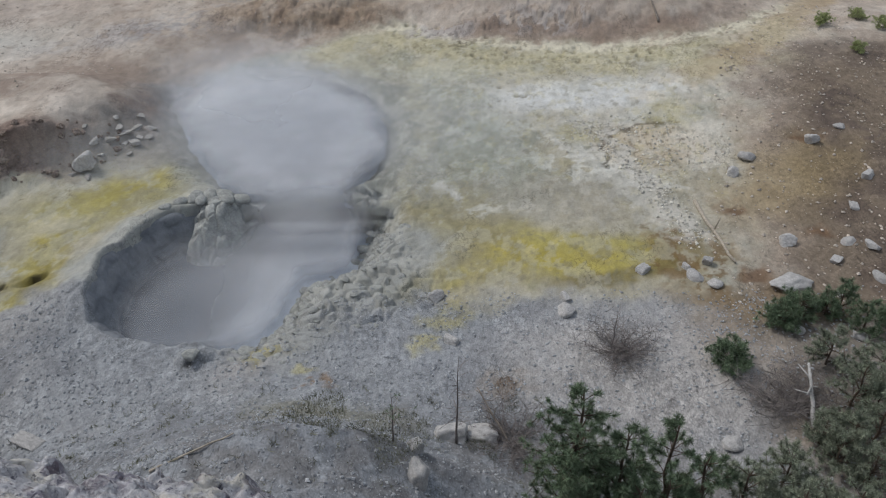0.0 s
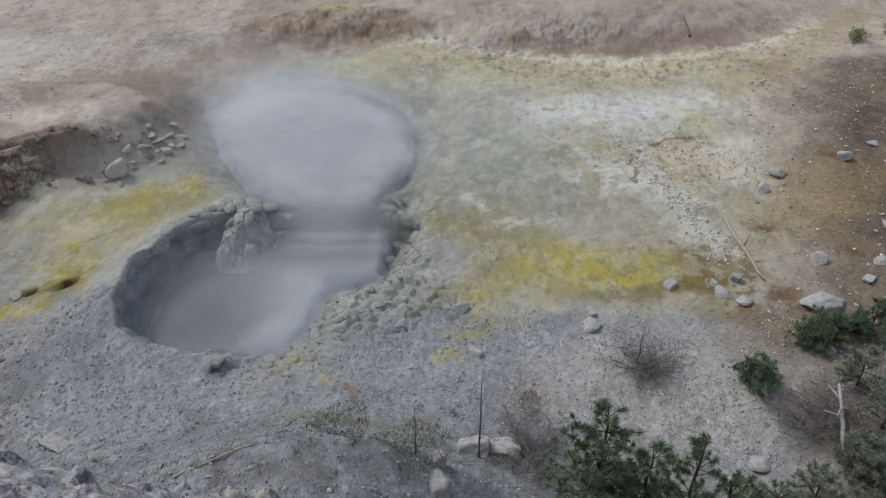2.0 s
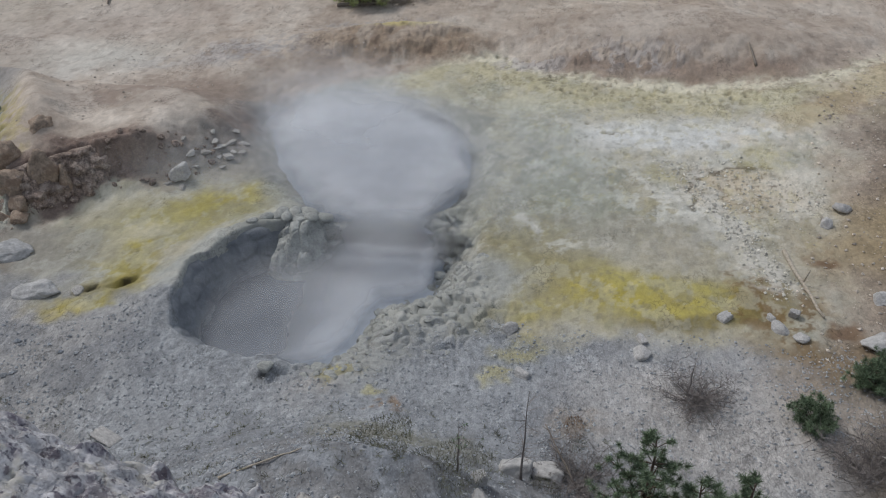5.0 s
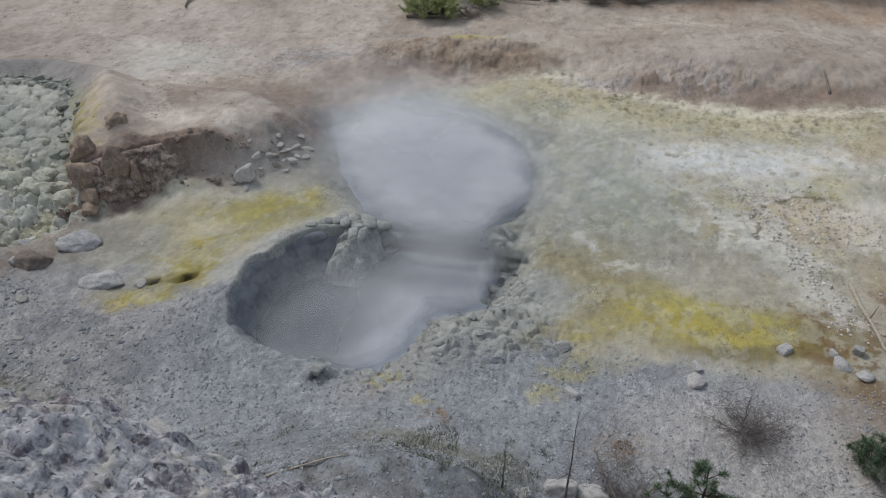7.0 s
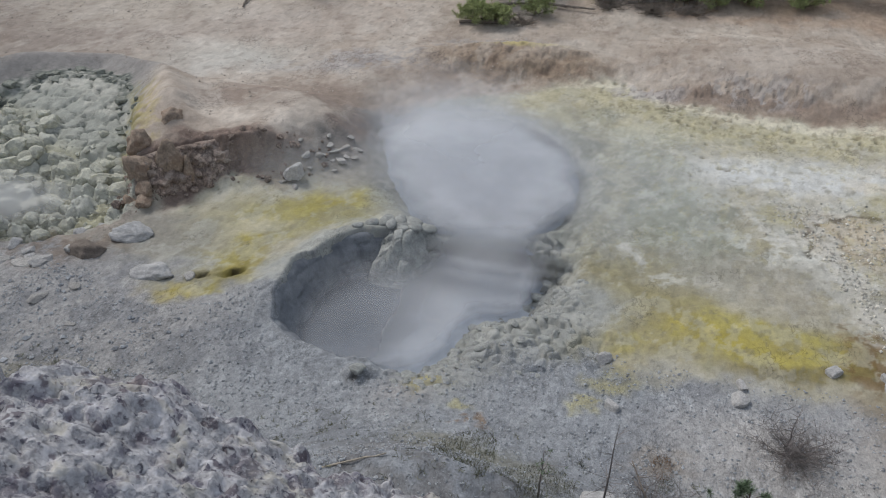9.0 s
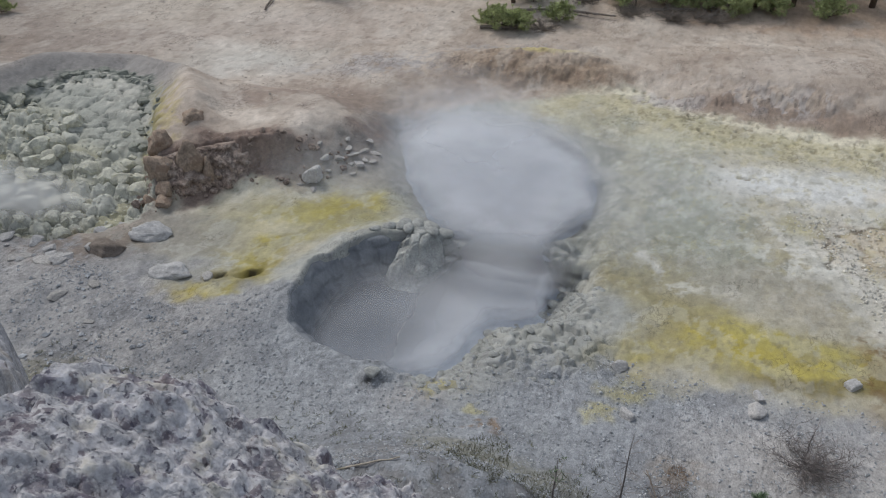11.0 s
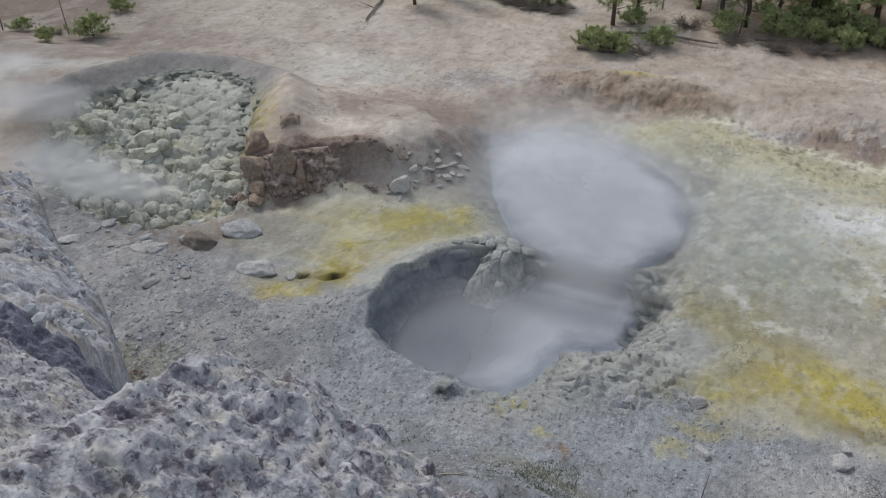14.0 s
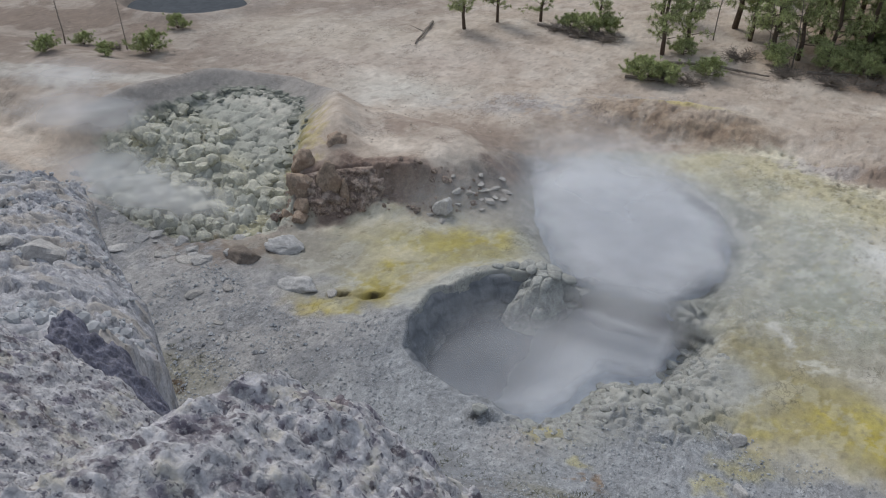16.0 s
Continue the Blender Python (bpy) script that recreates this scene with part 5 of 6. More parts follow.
pebbles("gravel", "brown and pale stones strewn over the east slope", 2600, east_slope, (0.03, 0.17), M_PEBBLE_BROWN, 6)
pebbles("gravel", "small stones on the pale upper ground", 3000, upper_ground, (0.03, 0.12), M_PEBBLE_PALE, 8)
pebbles("rubble", "pale broken stones strewn over the west slope", 480, west_slope, (0.05, 0.24), M_PEBBLE, 21)


def crust_ridge(q, count):
    x, y = q.uniform(3.0, 8.5, count * 4), q.uniform(15.0, 23.0, count * 4)
    line = to_line(x, y, [(4.3, 21.6), (5.2, 19.4), (5.9, 17.6), (6.25, 15.9)])
    ok = q.random(count * 4) < np.maximum(smooth(0.8, 0.1, line), 0.35 * blob(x, y, 6.0, 20.4, 2.2, 1.5, -20, 0.5))
    return np.stack([x[ok], y[ok]], -1)[:count]


M_CRUMB = material("white_crust_crumbs", colour(192, 189, 180, GAIN), 0.9, 0.12, 0.1, 0.0, island=0.35)
pebbles("crust_crumbs", "crumbled white crust along a ridge of the flat", 2200, crust_ridge, (0.03, 0.16), M_CRUMB, 23)
pebbles("block_fragments", "small greenish white fragments among the blocks", 1700, hollow, (0.06, 0.26), M_FRAGMENT, 12)


def on_ledge(q, count):
    x, y = q.uniform(-13, -3.0, count * 3), q.uniform(1.6, 6.8, count * 3)
    ok = (inside(x, y, LEDGE) > 0.06) & (fbm(x, y, 1.2, 3, 91) > -0.15)
    return np.stack([x[ok], y[ok]], -1)[:count]


def ledge_z(x, y):
    return float(LZ[int((y - ly[0]) / 0.025), int((x - lx[0]) / 0.025)])


pebbles("ledge_rubble", "small pale stones and grit on the rock ledge", 3600, on_ledge, (0.02, 0.12), M_PEBBLE, 15, ledge_z)

# ---- plants and dead wood ----
M_BARK = material("brown_bark", colour(98, 86, 76, 1.0), 0.9, 0.3, 0.06, 0.6)
M_DEAD = material("grey_dead_wood", colour(128, 120, 112, 1.1), 0.9, 0.25, 0.06, 0.4)
M_LOG = material("tan_dead_wood", colour(172, 163, 150, 1.1), 0.9, 0.25, 0.06, 0.4)
M_TWIG = material("dark_twigs", colour(132, 126, 124, 1.0), 0.9, 0.25, 0.08, 0.0)
M_NEEDLE = material("dark_green_needles", colour(112, 130, 104, 1.0), 0.65, 0.25, 0.3, 0.0, island=0.5)
# far needles made lighter: haze before the wood is put into the colour
M_NEEDLE_FAR = material("green_needles", colour(150, 158, 112, 1.3), 0.65, 0.25, 0.3, 0.0, island=0.45)
M_NEEDLE_GREY = material("grey_green_needles", colour(138, 146, 128, 1.0), 0.7, 0.25, 0.3, 0.0, island=0.45)
M_GRASS = material("dry_grass", colour(116, 118, 98, 1.0), 0.9, 0.3, 0.2, 0.0, island=0.4)
M_GRASS_BROWN = material("brown_grass", colour(140, 116, 92, 1.1), 0.9, 0.3, 0.2, 0.0, island=0.3)


class Mesh:
    """Gathers tubes and blades for one part."""

    def __init__(self):
        self.v, self.f = [], []

    def tube(self, pts, radii, sides=6):
        pts = [Vector(p) for p in pts]
        first = len(self.v)
        for k, p in enumerate(pts):
            ahead = (pts[min(k + 1, len(pts) - 1)] - pts[max(k - 1, 0)]).normalized()
            a = ahead.orthogonal().normalized()
            b = ahead.cross(a)
            for s in range(sides):
                t = 2 * math.pi * s / sides
                self.v.append(p + radii[k] * (math.cos(t) * a + math.sin(t) * b))
        for k in range(len(pts) - 1):
            for s in range(sides):
                i, j = first + k * sides, first + (k + 1) * sides
                self.f.append((i + s, i + (s + 1) % sides, j + (s + 1) % sides, j + s))
        self.f.append(tuple(first + s for s in range(sides))[::-1])
        self.f.append(tuple(len(self.v) - sides + s for s in range(sides)))

    def blade(self, p, d, length, width, r):
        d = Vector(d).normalized()
        side = d.orthogonal().normalized()
        side.rotate(Matrix.Rotation(r.uniform(0, 6.28), 3, d))
        k = len(self.v)
        p = Vector(p)
        self.v += [p - side * width * 0.5, p + side * width * 0.5, p + d * length + side * 0.2 * width, p + d * length - side * 0.2 * width]
        self.f.append((k, k + 1, k + 2, k + 3))

    def tuft(self, p, d, size, count, width, r):
        """A brush of needles about the end of a shoot."""
        d = Vector(d).normalized()
        p = Vector(p)
        for k in range(count):
            way = Vector((r.gauss(0, 1), r.gauss(0, 1), r.gauss(0, 1))).normalized() + d * 0.45
            self.blade(p - d * size * 0.35 * r.random(), way, size * r.uniform(0.7, 1.05), width, r)

    def put(self, name, mat, parent=None, shade=False):
        return mesh_object(name, self.v, self.f, mat, parent, shade)


def Empty(name):
    return new(name, None)


def bent(p, d, length, bend, steps_, r):
    """Points along a crooked shoot."""
    pts, p, d = [Vector(p)], Vector(p), Vector(d).normalized()
    for k in range(steps_):
        d = (d + bend * Vector((r.gauss(0, 1), r.gauss(0, 1), r.gauss(0, 1) + 0.35))).normalized()
        p = p + d * (length / steps_)
        pts.append(p)
    return pts


def pine(tall, seed, spread=0.34, tuft=0.14, needles=22, width=0.016, bare=0.08, thin=1.0, mat=None, whorls=None, split=True):
    """A young pine at the origin: trunk, limbs, and a crown of needle brushes."""
    r = random.Random(seed)
    top = Empty("pine_tree")
    trunk, limbs, crown, parts = Mesh(), Mesh(), Mesh(), []
    pts = [Vector((r.uniform(-0.02, 0.02) * tall * (0 < k < 6), r.uniform(-0.02, 0.02) * tall * (0 < k < 6), tall * k / 6)) for k in range(7)]
    trunk.tube(pts, [0.007 + 0.02 * tall * (1 - k / 6) ** 0.9 for k in range(7)], 8)

    def on_trunk(h):
        k = min(5, int(h * 6))
        return pts[k].lerp(pts[k + 1], h * 6 - k)

    count = whorls or max(5, int(tall * 3.2))
    for w in range(count):
        h = bare + (0.97 - bare) * (w + 0.5 * r.random()) / count
        reach = tall * spread * (1 - h) ** 0.75 + 0.16
        for b in range(max(2, round(r.randint(4, 6) * thin))):
            a = r.uniform(0, 2 * math.pi)
            d = Vector((math.cos(a), math.sin(a), r.uniform(0.15, 0.6)))
            length = reach * r.uniform(0.55, 1.15)
            shoot = bent(on_trunk(h), d, length, 0.16, 4, r)
            if split:
                limbs = Mesh()
                parts.append(limbs)
            limbs.tube(shoot, [0.004 + 0.012 * length * (1 - k / 4) for k in range(5)], 4)
            for k, q in enumerate(shoot[2:] if length > 0.4 or not split else shoot[3:]):
                crown.tuft(q, shoot[-1] - shoot[-2] + Vector((0, 0, 0.4 * length / 4)), tuft * r.uniform(0.8, 1.2), needles, width, r)
                if length > 0.5:
                    e = q + Vector((r.gauss(0, 1), r.gauss(0, 1), r.gauss(0.3, 0.7))) * 0.16 * min(length, 1.2)
                    limbs.tube([q, e], [0.006, 0.004], 3)
                    crown.tuft(e, e - q + Vector((0, 0, 0.05)), tuft * r.uniform(0.7, 1.15), needles, width, r)
    crown.tuft(pts[-1], (0, 0, 1), tuft * 1.1, needles, width, r)
    trunk.put("trunk", M_BARK, top, True)
    for limb in parts or [limbs]:
        limb.put("limb" if split else "branchwork", M_BARK, top, True)
    crown.put("crown", mat or M_NEEDLE, top)
    return top


def plant(ob, x, y, turn, label, category, group="", dz=0.0, size=1.0):
    ob.matrix_world = pose(x, y, ground_z(x, y) - 0.03 + dz, 0, 0, turn) @ Matrix.Scale(size, 4)
    return tagged(ob, label, category, group)


def planted(ob, x, y, turn, size=1.0):
    m = pose(x, y, ground_z(x, y) - 0.03, 0, 0, turn)
    c = copy_thing(ob, m)
    c.matrix_world = m @ Matrix.Scale(size, 4)
    return c


def bush(name, seed, wide, tall, stems, mat, twig=0.006, forks=3):
    """A leafless bush: crooked stems that fork into twigs."""
    r = random.Random(seed)
    top = Empty(name)
    for s in range(stems):
        stem = Mesh()
        a = r.uniform(0, 6.28)
        d = Vector((math.cos(a) * r.uniform(0.4, 1.3), math.sin(a) * r.uniform(0.4, 1.3), r.uniform(0.08, 0.6)))
        length = r.uniform(0.5, 1.0) * math.hypot(wide * 0.5, tall) * 0.85
        pts = [Vector((p.x, p.y, 0.62 * p.z)) for p in bent((r.gauss(0, 0.08), r.gauss(0, 0.08), 0), d, length, 0.14, 5, r)]
        stem.tube(pts, [twig * 2.0 * (1.1 - k / 5) for k in range(6)], 4)
        for q in pts[1:]:
            for f in range(forks):
                e = Vector((r.gauss(0, 1), r.gauss(0, 1), r.gauss(0.3, 0.7))) * 0.16 * length
                m = q + e * 0.55 + Vector((r.gauss(0, 1), r.gauss(0, 1), r.gauss(0, 1))) * 0.02
                stem.tube([q, m, q + e * 1.2], [twig * 0.8, twig * 0.6, twig * 0.35], 3)
        stem.put("stem", mat, top)
    return top


def grass(name, seed, wide, deep, tall, count, mat):
    r = random.Random(seed)
    g = Mesh()
    for k in range(count):
        a, q = r.uniform(0, 6.28), math.sqrt(r.random())
        p = (wide * 0.5 * q * math.cos(a), deep * 0.5 * q * math.sin(a), 0)
        g.blade(p, (r.gauss(0, 0.5), r.gauss(0, 0.5), 1), tall * r.uniform(0.5, 1.1), 0.007, r)
    return g.put(name, mat)


# young pines below the overlook
GREEN = "young pine with dark green needle brushes on the gravel slope"
for x, y, tall, seed, sp in ((2.0, 7.9, 2.85, 1, 0.34), (2.67, 7.6, 2.35, 2, 0.4), (1.75, 7.35, 1.8, 3, 0.5), (2.9, 7.1, 1.6, 22, 0.6)):
    plant(pine(tall, seed, sp, 0.105, 80, 0.0075, thin=1.15), x, y, 40 * seed, GREEN, "pine tree", "young pines")
for x, y, tall, seed, sp in ((3.5, 7.8, 2.45, 4, 0.24), (4.02, 7.6, 2.0, 5, 0.34), (3.3, 7.2, 1.7, 6, 0.42)):
    plant(pine(tall, seed, sp, 0.1, 80, 0.0075, thin=1.1), x, y, 40 * seed, GREEN, "pine tree", "young pines")
GREY = "sparse grey-green pine with bare lower limbs on the slope"
for x, y, tall, seed in ((4.75, 7.6, 1.7, 7), (7.3, 9.2, 1.2, 8), (7.8, 10.2, 1.3, 9), (7.4, 8.5, 0.9, 10), (7.8, 11.4, 0.95, 11), (6.9, 9.4, 0.75, 12), (6.3, 8.0, 0.9, 20), (8.6, 10.9, 1.2, 21),
                         (5.6, 7.4, 1.5, 51), (6.6, 7.5, 1.3, 52), (5.9, 8.5, 1.0, 53), (7.9, 9.4, 1.2, 54), (8.3, 10.2, 1.0, 55), (5.2, 7.9, 1.3, 56), (7.0, 8.9, 1.0, 57)):
    plant(pine(tall, seed, 0.5, 0.1, 60, 0.009, 0.05, 1.15, M_NEEDLE_GREY), x, y, 40 * seed, GREY, "pine tree", "grey pines")
SMALL = "small bushy pine with bright dark green needles"
for x, y, tall, seed in ((5.82, 11.5, 0.55, 13), (7.26, 12.6, 0.5, 14), (7.73, 12.8, 0.6, 15), (8.75, 13.1, 0.8, 16), (8.9, 12.3, 0.95, 17), (8.35, 12.9, 0.55, 18), (9.5, 12.3, 1.1, 19)):
    plant(pine(tall, seed, 0.75 if seed < 16 else 0.36, 0.1, 60, 0.008, 0.02, 2.4 if seed < 16 else 1.2), x, y, 40 * seed, SMALL, "pine tree", "small pines")

# leafless bushes, saplings and sticks
plant(bush("dead_bush", 1, 2.3, 0.7, 60, M_TWIG, 0.005, 4), 3.62, 11.85, 0, "leafless dark brown bush on pale gravel", "dead bush")
plant(bush("dead_bush", 2, 2.6, 0.85, 74, M_TWIG, 0.0055, 4), 6.75, 10.35, 0, "leafless grey bush under a fallen white branch", "dead bush")
plant(bush("dead_bush", 3, 2.0, 0.8, 60, M_TWIG, 0.005, 4), 1.15, 9.5, 0, "leafless grey bush beside pale boulders", "dead bush")


def sapling(seed, tall, tufts, mat, lean=0.02):
    r = random.Random(seed)
    top = Empty("sapling")
    stem, leaves = Mesh(), Mesh()
    pts = [Vector((lean * tall * (k / 6) ** 2 + r.gauss(0, 0.008), r.gauss(0, 0.008), tall * k / 6)) for k in range(7)]
    stem.tube(pts, [(0.013 + 0.004 * tall) * (1.15 - k / 6) for k in range(7)], 6)
    for k in range(int(14 * tall)):
        q = pts[r.randint(1, 5)].lerp(pts[r.randint(2, 6)], r.random())
        e = q + Vector((r.gauss(0, 1), r.gauss(0, 1), r.gauss(0.2, 0.4))) * 0.16
        twig = Mesh()
        twig.tube([q, e], [0.006, 0.003], 3)
        twig.put("twig", mat, top)
        if tufts and r.random() < 0.8:
            leaves.tuft(e, e - q, 0.05, 10, 0.012, r)
    stem.put("stem", mat, top, True)
    if tufts:
        leaves.put("needles", M_NEEDLE, top)
    return top


plant(sapling(4, 2.3, False, M_TWIG), 0.14, 9.3, 0, "thin dead sapling standing before a pale boulder", "sapling")
plant(sapling(5, 1.2, True, M_TWIG), -0.9, 8.25, 0, "thin sapling with sparse dark needles on gravel", "sapling")
plant(sapling(6, 1.0, False, M_TWIG), 3.5, 12.0, 0, "thin dead sapling inside a leafless bush", "sapling")


def branch(name, a, b, thick, label, seed, mat=M_DEAD, twigs=3, up=0.0):
    """A fallen branch between two places on the ground."""
    r = random.Random(seed)
    a, b = Vector((*a, ground_z(*a) + thick)), Vector((*b, ground_z(*b) + thick + up))
    m = Mesh()
    pts = [a.lerp(b, k / 8) + Vector((r.gauss(0, 1), r.gauss(0, 1), 0)) * 0.006 * (b - a).length for k in range(9)]
    if up < 0.01:
        pts = [Vector((p.x, p.y, max(p.z, ground_z(p.x, p.y) + thick * 0.7))) for p in pts]
    m.tube(pts, [thick * (1 - 0.06 * k) for k in range(9)], 7)
    for k in range(twigs):
        q = pts[r.randint(2, 7)]
        e = q + Vector((r.gauss(0, 1), r.gauss(0, 1), abs(r.gauss(0, 0.4)))) * 0.16 * (b - a).length
        m.tube([q, e], [thick * 0.45, thick * 0.2], 5)
    return tagged(m.put(name, mat, None, True), label, "branch")


branch("fallen_log", (6.63, 17.4), (6.94, 14.75), 0.06, "weathered tan log lying on the sulphur ground", 1, M_LOG, 1)
branch("fallen_branch", (-4.3, 7.0), (-3.2, 7.62), 0.022, "long pale stick on the gravel slope", 2, M_LOG, 0, 0.02)
branch("fallen_branch", (6.95, 9.75), (7.15, 10.95), 0.05, "bleached white forked branch over a bush", 3, M_STONE, 5, 0.5)
branch("fallen_branch", (1.15, 9.35), (0.55, 10.4), 0.025, "thin leaning dead branch beside boulders", 4, M_DEAD, 4, 0.5)
branch("fallen_log", (8.0, 28.3), (7.9, 29.4), 0.05, "thin grey stick on the brown rise", 5, M_DEAD, 0)
branch("fallen_log", (-19.6, 36.0), (-18.4, 32.0), 0.075, "grey fallen log on pale ground", 6, M_DEAD, 2)

for x, y, seed, w, label, mat in ((-1.2, 7.95, 1, 1.9, "tuft of dull green grass on the slope", M_GRASS), (-2.2, 8.1, 2, 1.6, "tuft of dull green grass on the slope", M_GRASS),
                                  (1.16, 10.8, 3, 0.7, "clump of reddish dry grass", M_GRASS_BROWN), (0.6, 9.1, 4, 0.8, "clump of dry grass below boulders", M_GRASS),
                                  (-11.8, 9.3, 5, 0.6, "clump of reddish dry grass", M_GRASS_BROWN), (-10.6, 8.9, 6, 0.5, "tuft of dull green grass on the slope", M_GRASS),
                                  (1.25, 10.4, 8, 0.5, "tuft of dull green grass on the slope", M_GRASS)):
    clump = plant(grass("grass_clump", seed, w, 0.6 * w, 0.1, 2400 if seed < 3 else 500, mat), x, y, 30 * seed, label, "grass")
    tagged(clump, label, "grass", kind="stuff")

# the far wood: two pines built, the rest copies
FAR = "tall pine with an open dark crown at the wood's edge"
far_a = plant(pine(5.2, 31, 0.25, 0.2, 26, 0.022, 0.13, 0.85, M_NEEDLE_FAR, split=False), -7.9, 36.8, 0, FAR, "pine tree", "far pines")
far_b = plant(pine(6.0, 32, 0.22, 0.2, 26, 0.022, 0.16, 0.8, M_NEEDLE_FAR, split=False), -3.3, 38.4, 0, FAR, "pine tree", "far pines")
for k, (x, y, s) in enumerate(((-7.05, 38.0, 0.9), (-17.6, 35.6, 0.75), (-14.8, 38.9, 0.8), (-11.6, 38.6, 0.6), (-2.2, 38.9, 1.05), (-16.6, 37.4, 0.7),
                               (-0.9, 39.4, 1.0), (0.5, 40.1, 1.1), (-4.6, 40.5, 1.0), (-1.6, 41.7, 1.15), (1.9, 38.7, 1.0), (3.2, 39.7, 1.1), (4.6, 39.1, 1.0),
                               (-5.6, 42.0, 1.2), (-9.4, 42.5, 1.0), (2.4, 41.9, 1.2), (6.2, 40.3, 1.1), (8.0, 39.9, 1.1), (10.5, 39.5, 1.1), (-0.2, 43.5, 1.2), (1.0, 41.3, 1.2), (2.8, 44.4, 1.3), (4.4, 41.5, 1.2), (-2.6, 44.9, 1.3), (1.4, 46.4, 1.4), (6.4, 42.9, 1.3), (4.6, 45.9, 1.4),
                               (-3.6, 42.5, 1.2), (8.4, 43.4, 1.3), (-0.6, 48.4, 1.4), (3.4, 49.4, 1.4), (7.0, 47.4, 1.4), (10.4, 45.4, 1.4), (-4.8, 47.9, 1.3))):
    planted((far_a, far_b)[k % 2], x, y, 73 * k, s)
LOW = "low dark green pine bush on the pale flat"
low = plant(pine(1.0, 33, 0.95, 0.16, 34, 0.02, 0.02, 1.2, M_NEEDLE_FAR, split=False), -28.6, 25.4, 0, LOW, "pine bush", "far pine bushes")
for k, (x, y, s) in enumerate(((-32.0, 24.6, 0.6), (-31.1, 21.9, 0.7), (-29.0, 23.2, 0.6), (-29.8, 28.4, 0.7), (-7.6, 33.4, 1.0), (-6.8, 33.6, 0.9), (-5.4, 35.1, 0.9),
                               (-8.2, 33.7, 0.8), (-3.0, 37.7, 1.0), (-0.9, 37.9, 1.1), (0.8, 37.9, 1.0), (-11.8, 38.0, 1.0), (-11.0, 38.6, 0.9), (-13.0, 38.4, 0.8),
                               (13.7, 27.6, 0.42), (14.0, 25.2, 0.36), (15.2, 28.1, 0.4), (15.8, 27.2, 0.45), (2.2, 37.5, 1.0), (3.8, 37.9, 1.0), (-7.0, 37.2, 0.8), (6.0, 37.9, 1.0), (0.0, 39.1, 1.1), (1.4, 39.5, 1.1), (2.8, 38.5, 1.1), (0.8, 40.9, 1.2))):
    planted(low, x, y, 51 * k, s)
for x, y, tall, seed in ((-32.8, 24.2, 3.6, 41), (-29.9, 25.2, 3.2, 42), (-6.2, 39.8, 4.5, 43), (-2.3, 37.9, 4.6, 44), (-3.5, 38.3, 4.0, 45)):
    t = sapling(seed, tall, False, M_DEAD, 0.1 if seed == 43 else -0.1)
    plant(t, x, y, 0, "bare dead snag standing on the pale flat", "dead tree", "dead snags", 0.0, 1.0)
for k, (x, y, dx, dy) in enumerate(((-14.6, 38.0, 3.0, -0.4), (-12.6, 37.2, 2.6, 0.6), (-7.4, 35.8, 2.2, 0.5), (-5.6, 36.4, 2.6, -0.5), (-1.6, 37.3, 2.0, 0.4), (0.4, 36.9, 1.8, 0.8), (-8.6, 33.2, 1.8, 0.3))):
    branch("fallen_log", (x, y), (x + dx, y + dy), 0.07, "grey fallen trunk among the pines", 60 + k, M_DEAD, 4, 0.1)

# brush piles of dead wood under the pines
brush = plant(bush("dead_brush", 9, 2.6, 0.6, 40, M_DEAD, 0.012), -12.2, 37.6, 0, "tangled pile of grey dead branches under pines", "dead brush", "dead brush piles")
tagged(brush, "tangled pile of grey dead branches under pines", "dead brush", kind="stuff")
for k, (x, y, q) in enumerate(((-10.9, 37.3, 0.9), (-13.4, 37.8, 0.8), (-7.2, 33.9, 0.9), (-5.9, 34.0, 0.8), (-2.4, 36.7, 0.9), (-0.6, 36.5, 1.0), (1.2, 36.7, 1.0), (-30.4, 24.9, 0.5), (-32.3, 22.6, 0.6), (-4.6, 37.9, 0.9))):
    planted(brush, x, y, 67 * k, q)

# sprigs and litter on the near slope
r = random.Random(77)
sprigs = Mesh()
for k in range(1300):
    x, y = r.uniform(-13.5, 3.0), r.uniform(5.6, 10.9)
    if float(fbm(np.array(x), np.array(y), 1.5, 3, 205)) < 0.05 - 0.1 * (9 - y):
        continue
    p = Vector((x, y, ground_z(x, y)))
    for b in range(r.randint(5, 14)):
        sprigs.blade(p + Vector((r.gauss(0, 0.03), r.gauss(0, 0.03), 0)), (r.gauss(0, 0.8), r.gauss(0, 0.8), 0.7), r.uniform(0.04, 0.11), 0.009, r)
tagged(sprigs.put("sprigs", M_GRASS), "sparse dull green sprigs scattered on the gravel", "sprigs", kind="stuff")

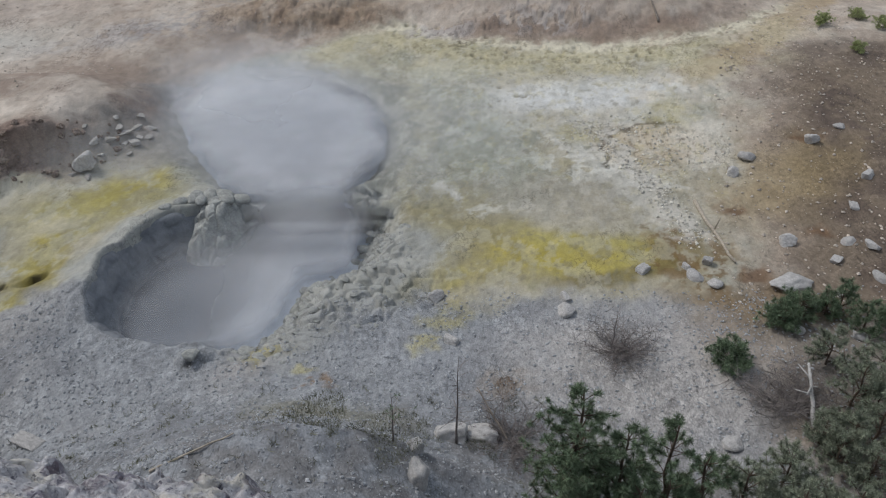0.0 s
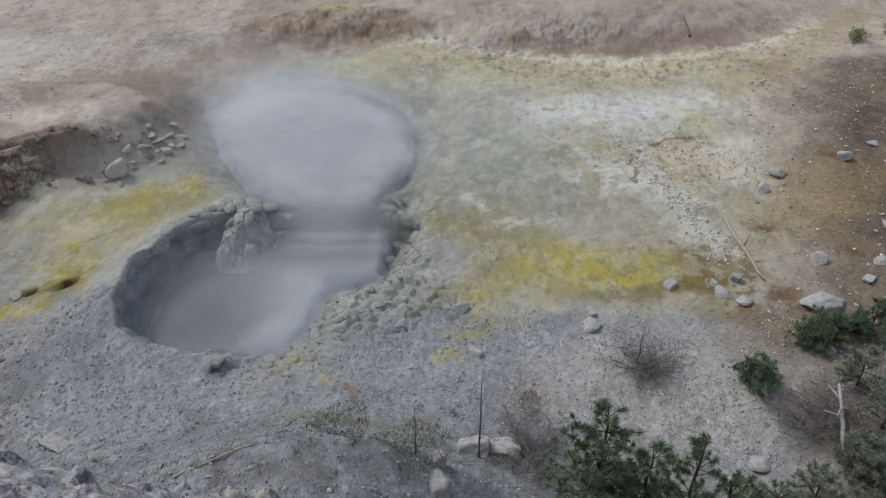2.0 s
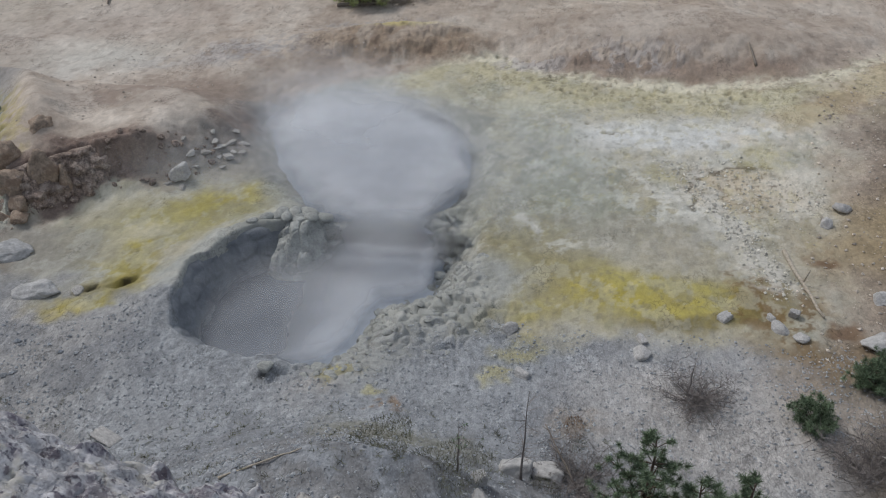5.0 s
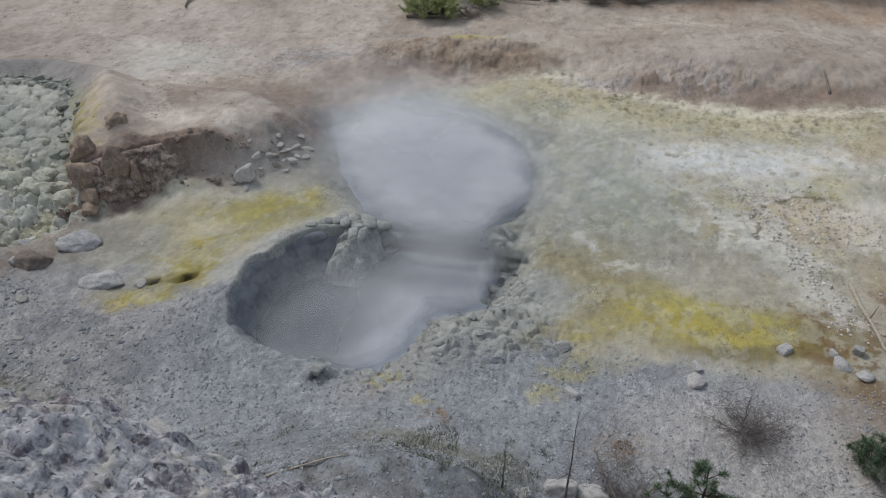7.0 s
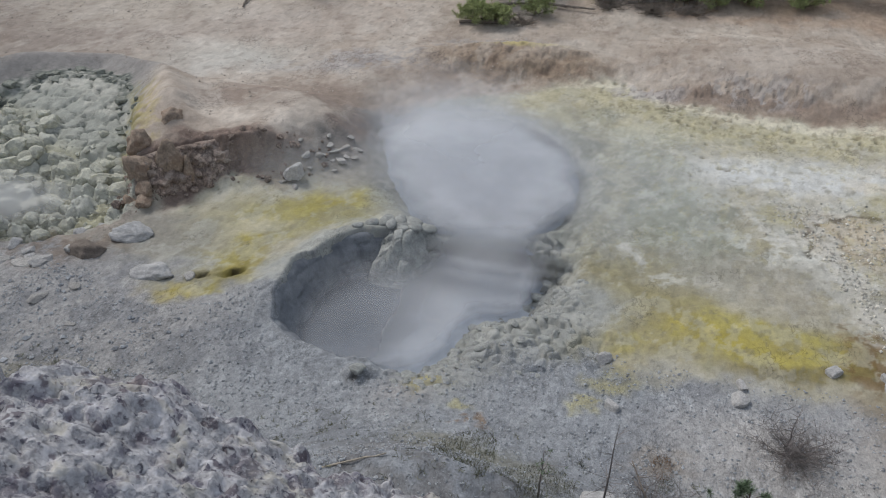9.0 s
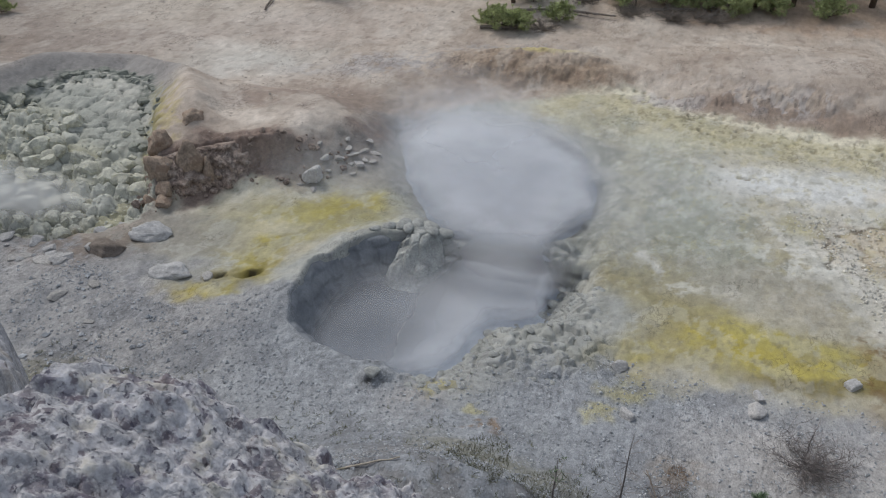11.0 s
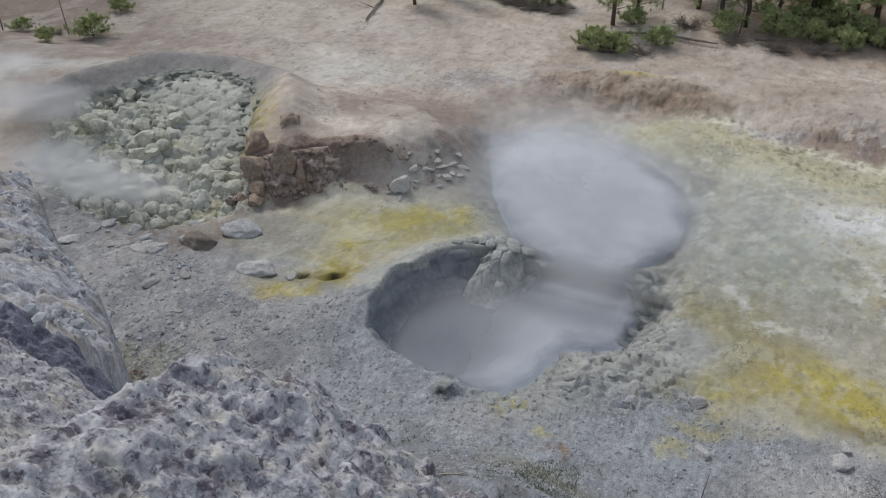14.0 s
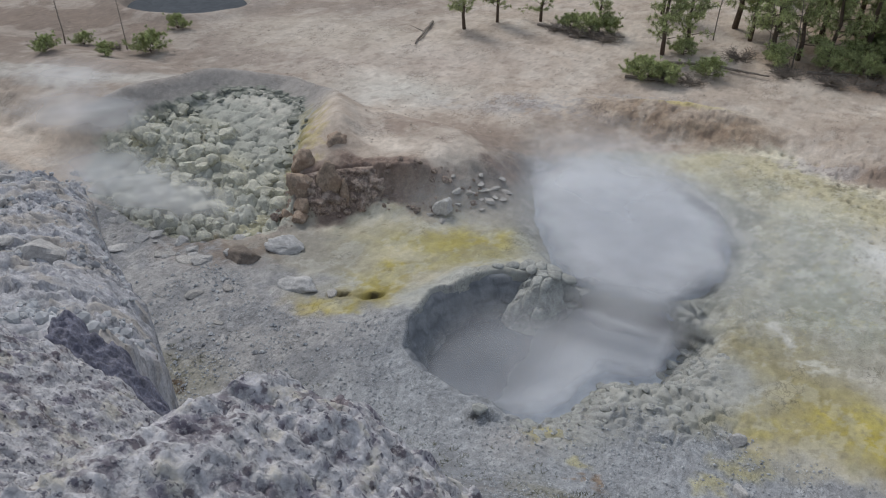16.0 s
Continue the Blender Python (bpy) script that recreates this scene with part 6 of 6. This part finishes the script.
# ---- steam: thin veils one above the other, open to the light ----
def steam_material(name, share, size):
    m = bpy.data.materials.new(name)
    m.use_nodes = True
    n, l = m.node_tree.nodes, m.node_tree.links
    n.remove(n["Principled BSDF"])
    a = n.new("ShaderNodeAttribute")
    a.attribute_name = "veil_strength"
    t = n.new("ShaderNodeTexNoise")
    t.inputs["Scale"].default_value, t.inputs["Detail"].default_value, t.inputs["Distortion"].default_value = 1 / size, 3.0, 0.0
    g = n.new("ShaderNodeNewGeometry")
    l.new(g.outputs["Position"], t.inputs["Vector"])
    q = n.new("ShaderNodeMapRange")
    q.interpolation_type = "SMOOTHSTEP"
    for k, v in zip(("From Min", "From Max", "To Min", "To Max"), (0.3, 0.68, 0.8, 1.0)):
        q.inputs[k].default_value = v
    l.new(t.outputs[0], q.inputs[0])
    mul = n.new("ShaderNodeMath")
    mul.operation = "MULTIPLY"
    l.new(q.outputs[0], mul.inputs[0])
    l.new(a.outputs["Fac"], mul.inputs[1])
    mul2 = n.new("ShaderNodeMath")
    mul2.operation = "MULTIPLY"
    mul2.use_clamp = True
    l.new(mul.outputs[0], mul2.inputs[0])
    mul2.inputs[1].default_value = share
    d, s, both, clear, out = (n.new("ShaderNodeBsdfDiffuse"), n.new("ShaderNodeBsdfTranslucent"), n.new("ShaderNodeAddShader"),
                              n.new("ShaderNodeBsdfTransparent"), n.new("ShaderNodeMixShader"))
    d.inputs[0].default_value = (0.5, 0.513, 0.535, 1)
    s.inputs[0].default_value = (0.33, 0.338, 0.352, 1)
    l.new(d.outputs[0], both.inputs[0])
    l.new(s.outputs[0], both.inputs[1])
    l.new(mul2.outputs[0], out.inputs[0])
    l.new(clear.outputs[0], out.inputs[1])
    l.new(both.outputs[0], out.inputs[2])
    l.new(out.outputs[0], n["Material Output"].inputs[0])
    return m


def plume(label, mat, layers, seed, lean=False):
    """layers: centre x, y, z, radii, strength of each veil, from below, and the outline that it keeps to."""
    top = Empty("steam_plume")
    for k, (cx, cy, z, rx, ry, dens, *within) in enumerate(layers):
        xs, ys = np.linspace(cx - rx, cx + rx, 60), np.linspace(cy - ry, cy + ry, 60)
        X, Y = np.meshgrid(xs, ys)
        d = np.hypot((X - cx) / rx, (Y - cy) / ry) + 0.16 * fbm(X, Y, 1.6, 2, seed + 5 * k)
        strength = dens * smooth(0.97, 0.1, d)
        if within:
            strength = dens * smooth(-0.35 - 0.9 * (z > 0), 0.25 + 0.45 * (z > 0), inside(X + 0.15 * (z > 0), Y, within[0]) + 0.25 * fbm(X, Y, 0.8, 3, seed + 50 + k)) * (0.3 + 0.7 * smooth(-6.4, -3.9, X) if lean else 1)
        ob = lattice("veil", xs, ys, z + (0.07 if z > 0.6 else 0.0) * fbm(X, Y, 1.8, 2, seed + k), mat)
        layer = ob.data.attributes.new("veil_strength", "FLOAT", "POINT")
        layer.data.foreach_set("value", strength.astype(np.float32).ravel())
        ob.parent = top
    return tagged(top, label, "steam", kind="stuff")


M_STEAM = steam_material("white_steam", 1.0, 1.5)
plume("thick white steam rising off the far mud pool", M_STEAM,
      [(-5.3, 21.9, -0.25, 4.8, 5.4, 0.95, POOL_FAR), (-5.3, 21.9, 0.2, 4.8, 5.4, 0.75, POOL_FAR), (-5.9, 22.0, 1.1, 4.4, 4.8, 0.4), (-6.2, 22.6, 1.9, 3.8, 4.0, 0.22)], 3)
plume("thin grey steam drifting in the near pit", M_STEAM,
      [(-5.2, 15.2, -0.68, 3.6, 3.4, 0.65, POOL_NEAR), (-5.2, 15.0, -0.45, 3.6, 3.2, 0.42, POOL_NEAR), (-3.6, 17.0, 0.15, 2.6, 2.3, 0.5), (-5.6, 14.9, 0.05, 3.0, 2.4, 0.2)], 17, True)
plume("faint steam over the hollow of blocks", M_STEAM, [(-20.6, 15.4, 0.9, 3.0, 1.9, 0.5), (-23.2, 17.0, 1.8, 3.4, 2.4, 0.65), (-18.2, 15.0, 0.8, 4.4, 2.0, 0.55), (-24.6, 18.0, 2.6, 2.6, 2.0, 0.4)], 29)
plume("faint haze of steam drifting over the thermal flat", M_STEAM, [(-0.6, 20.4, 0.9, 5.2, 5.0, 0.26), (-9.2, 17.6, 1.6, 3.2, 2.2, 0.1)], 41)
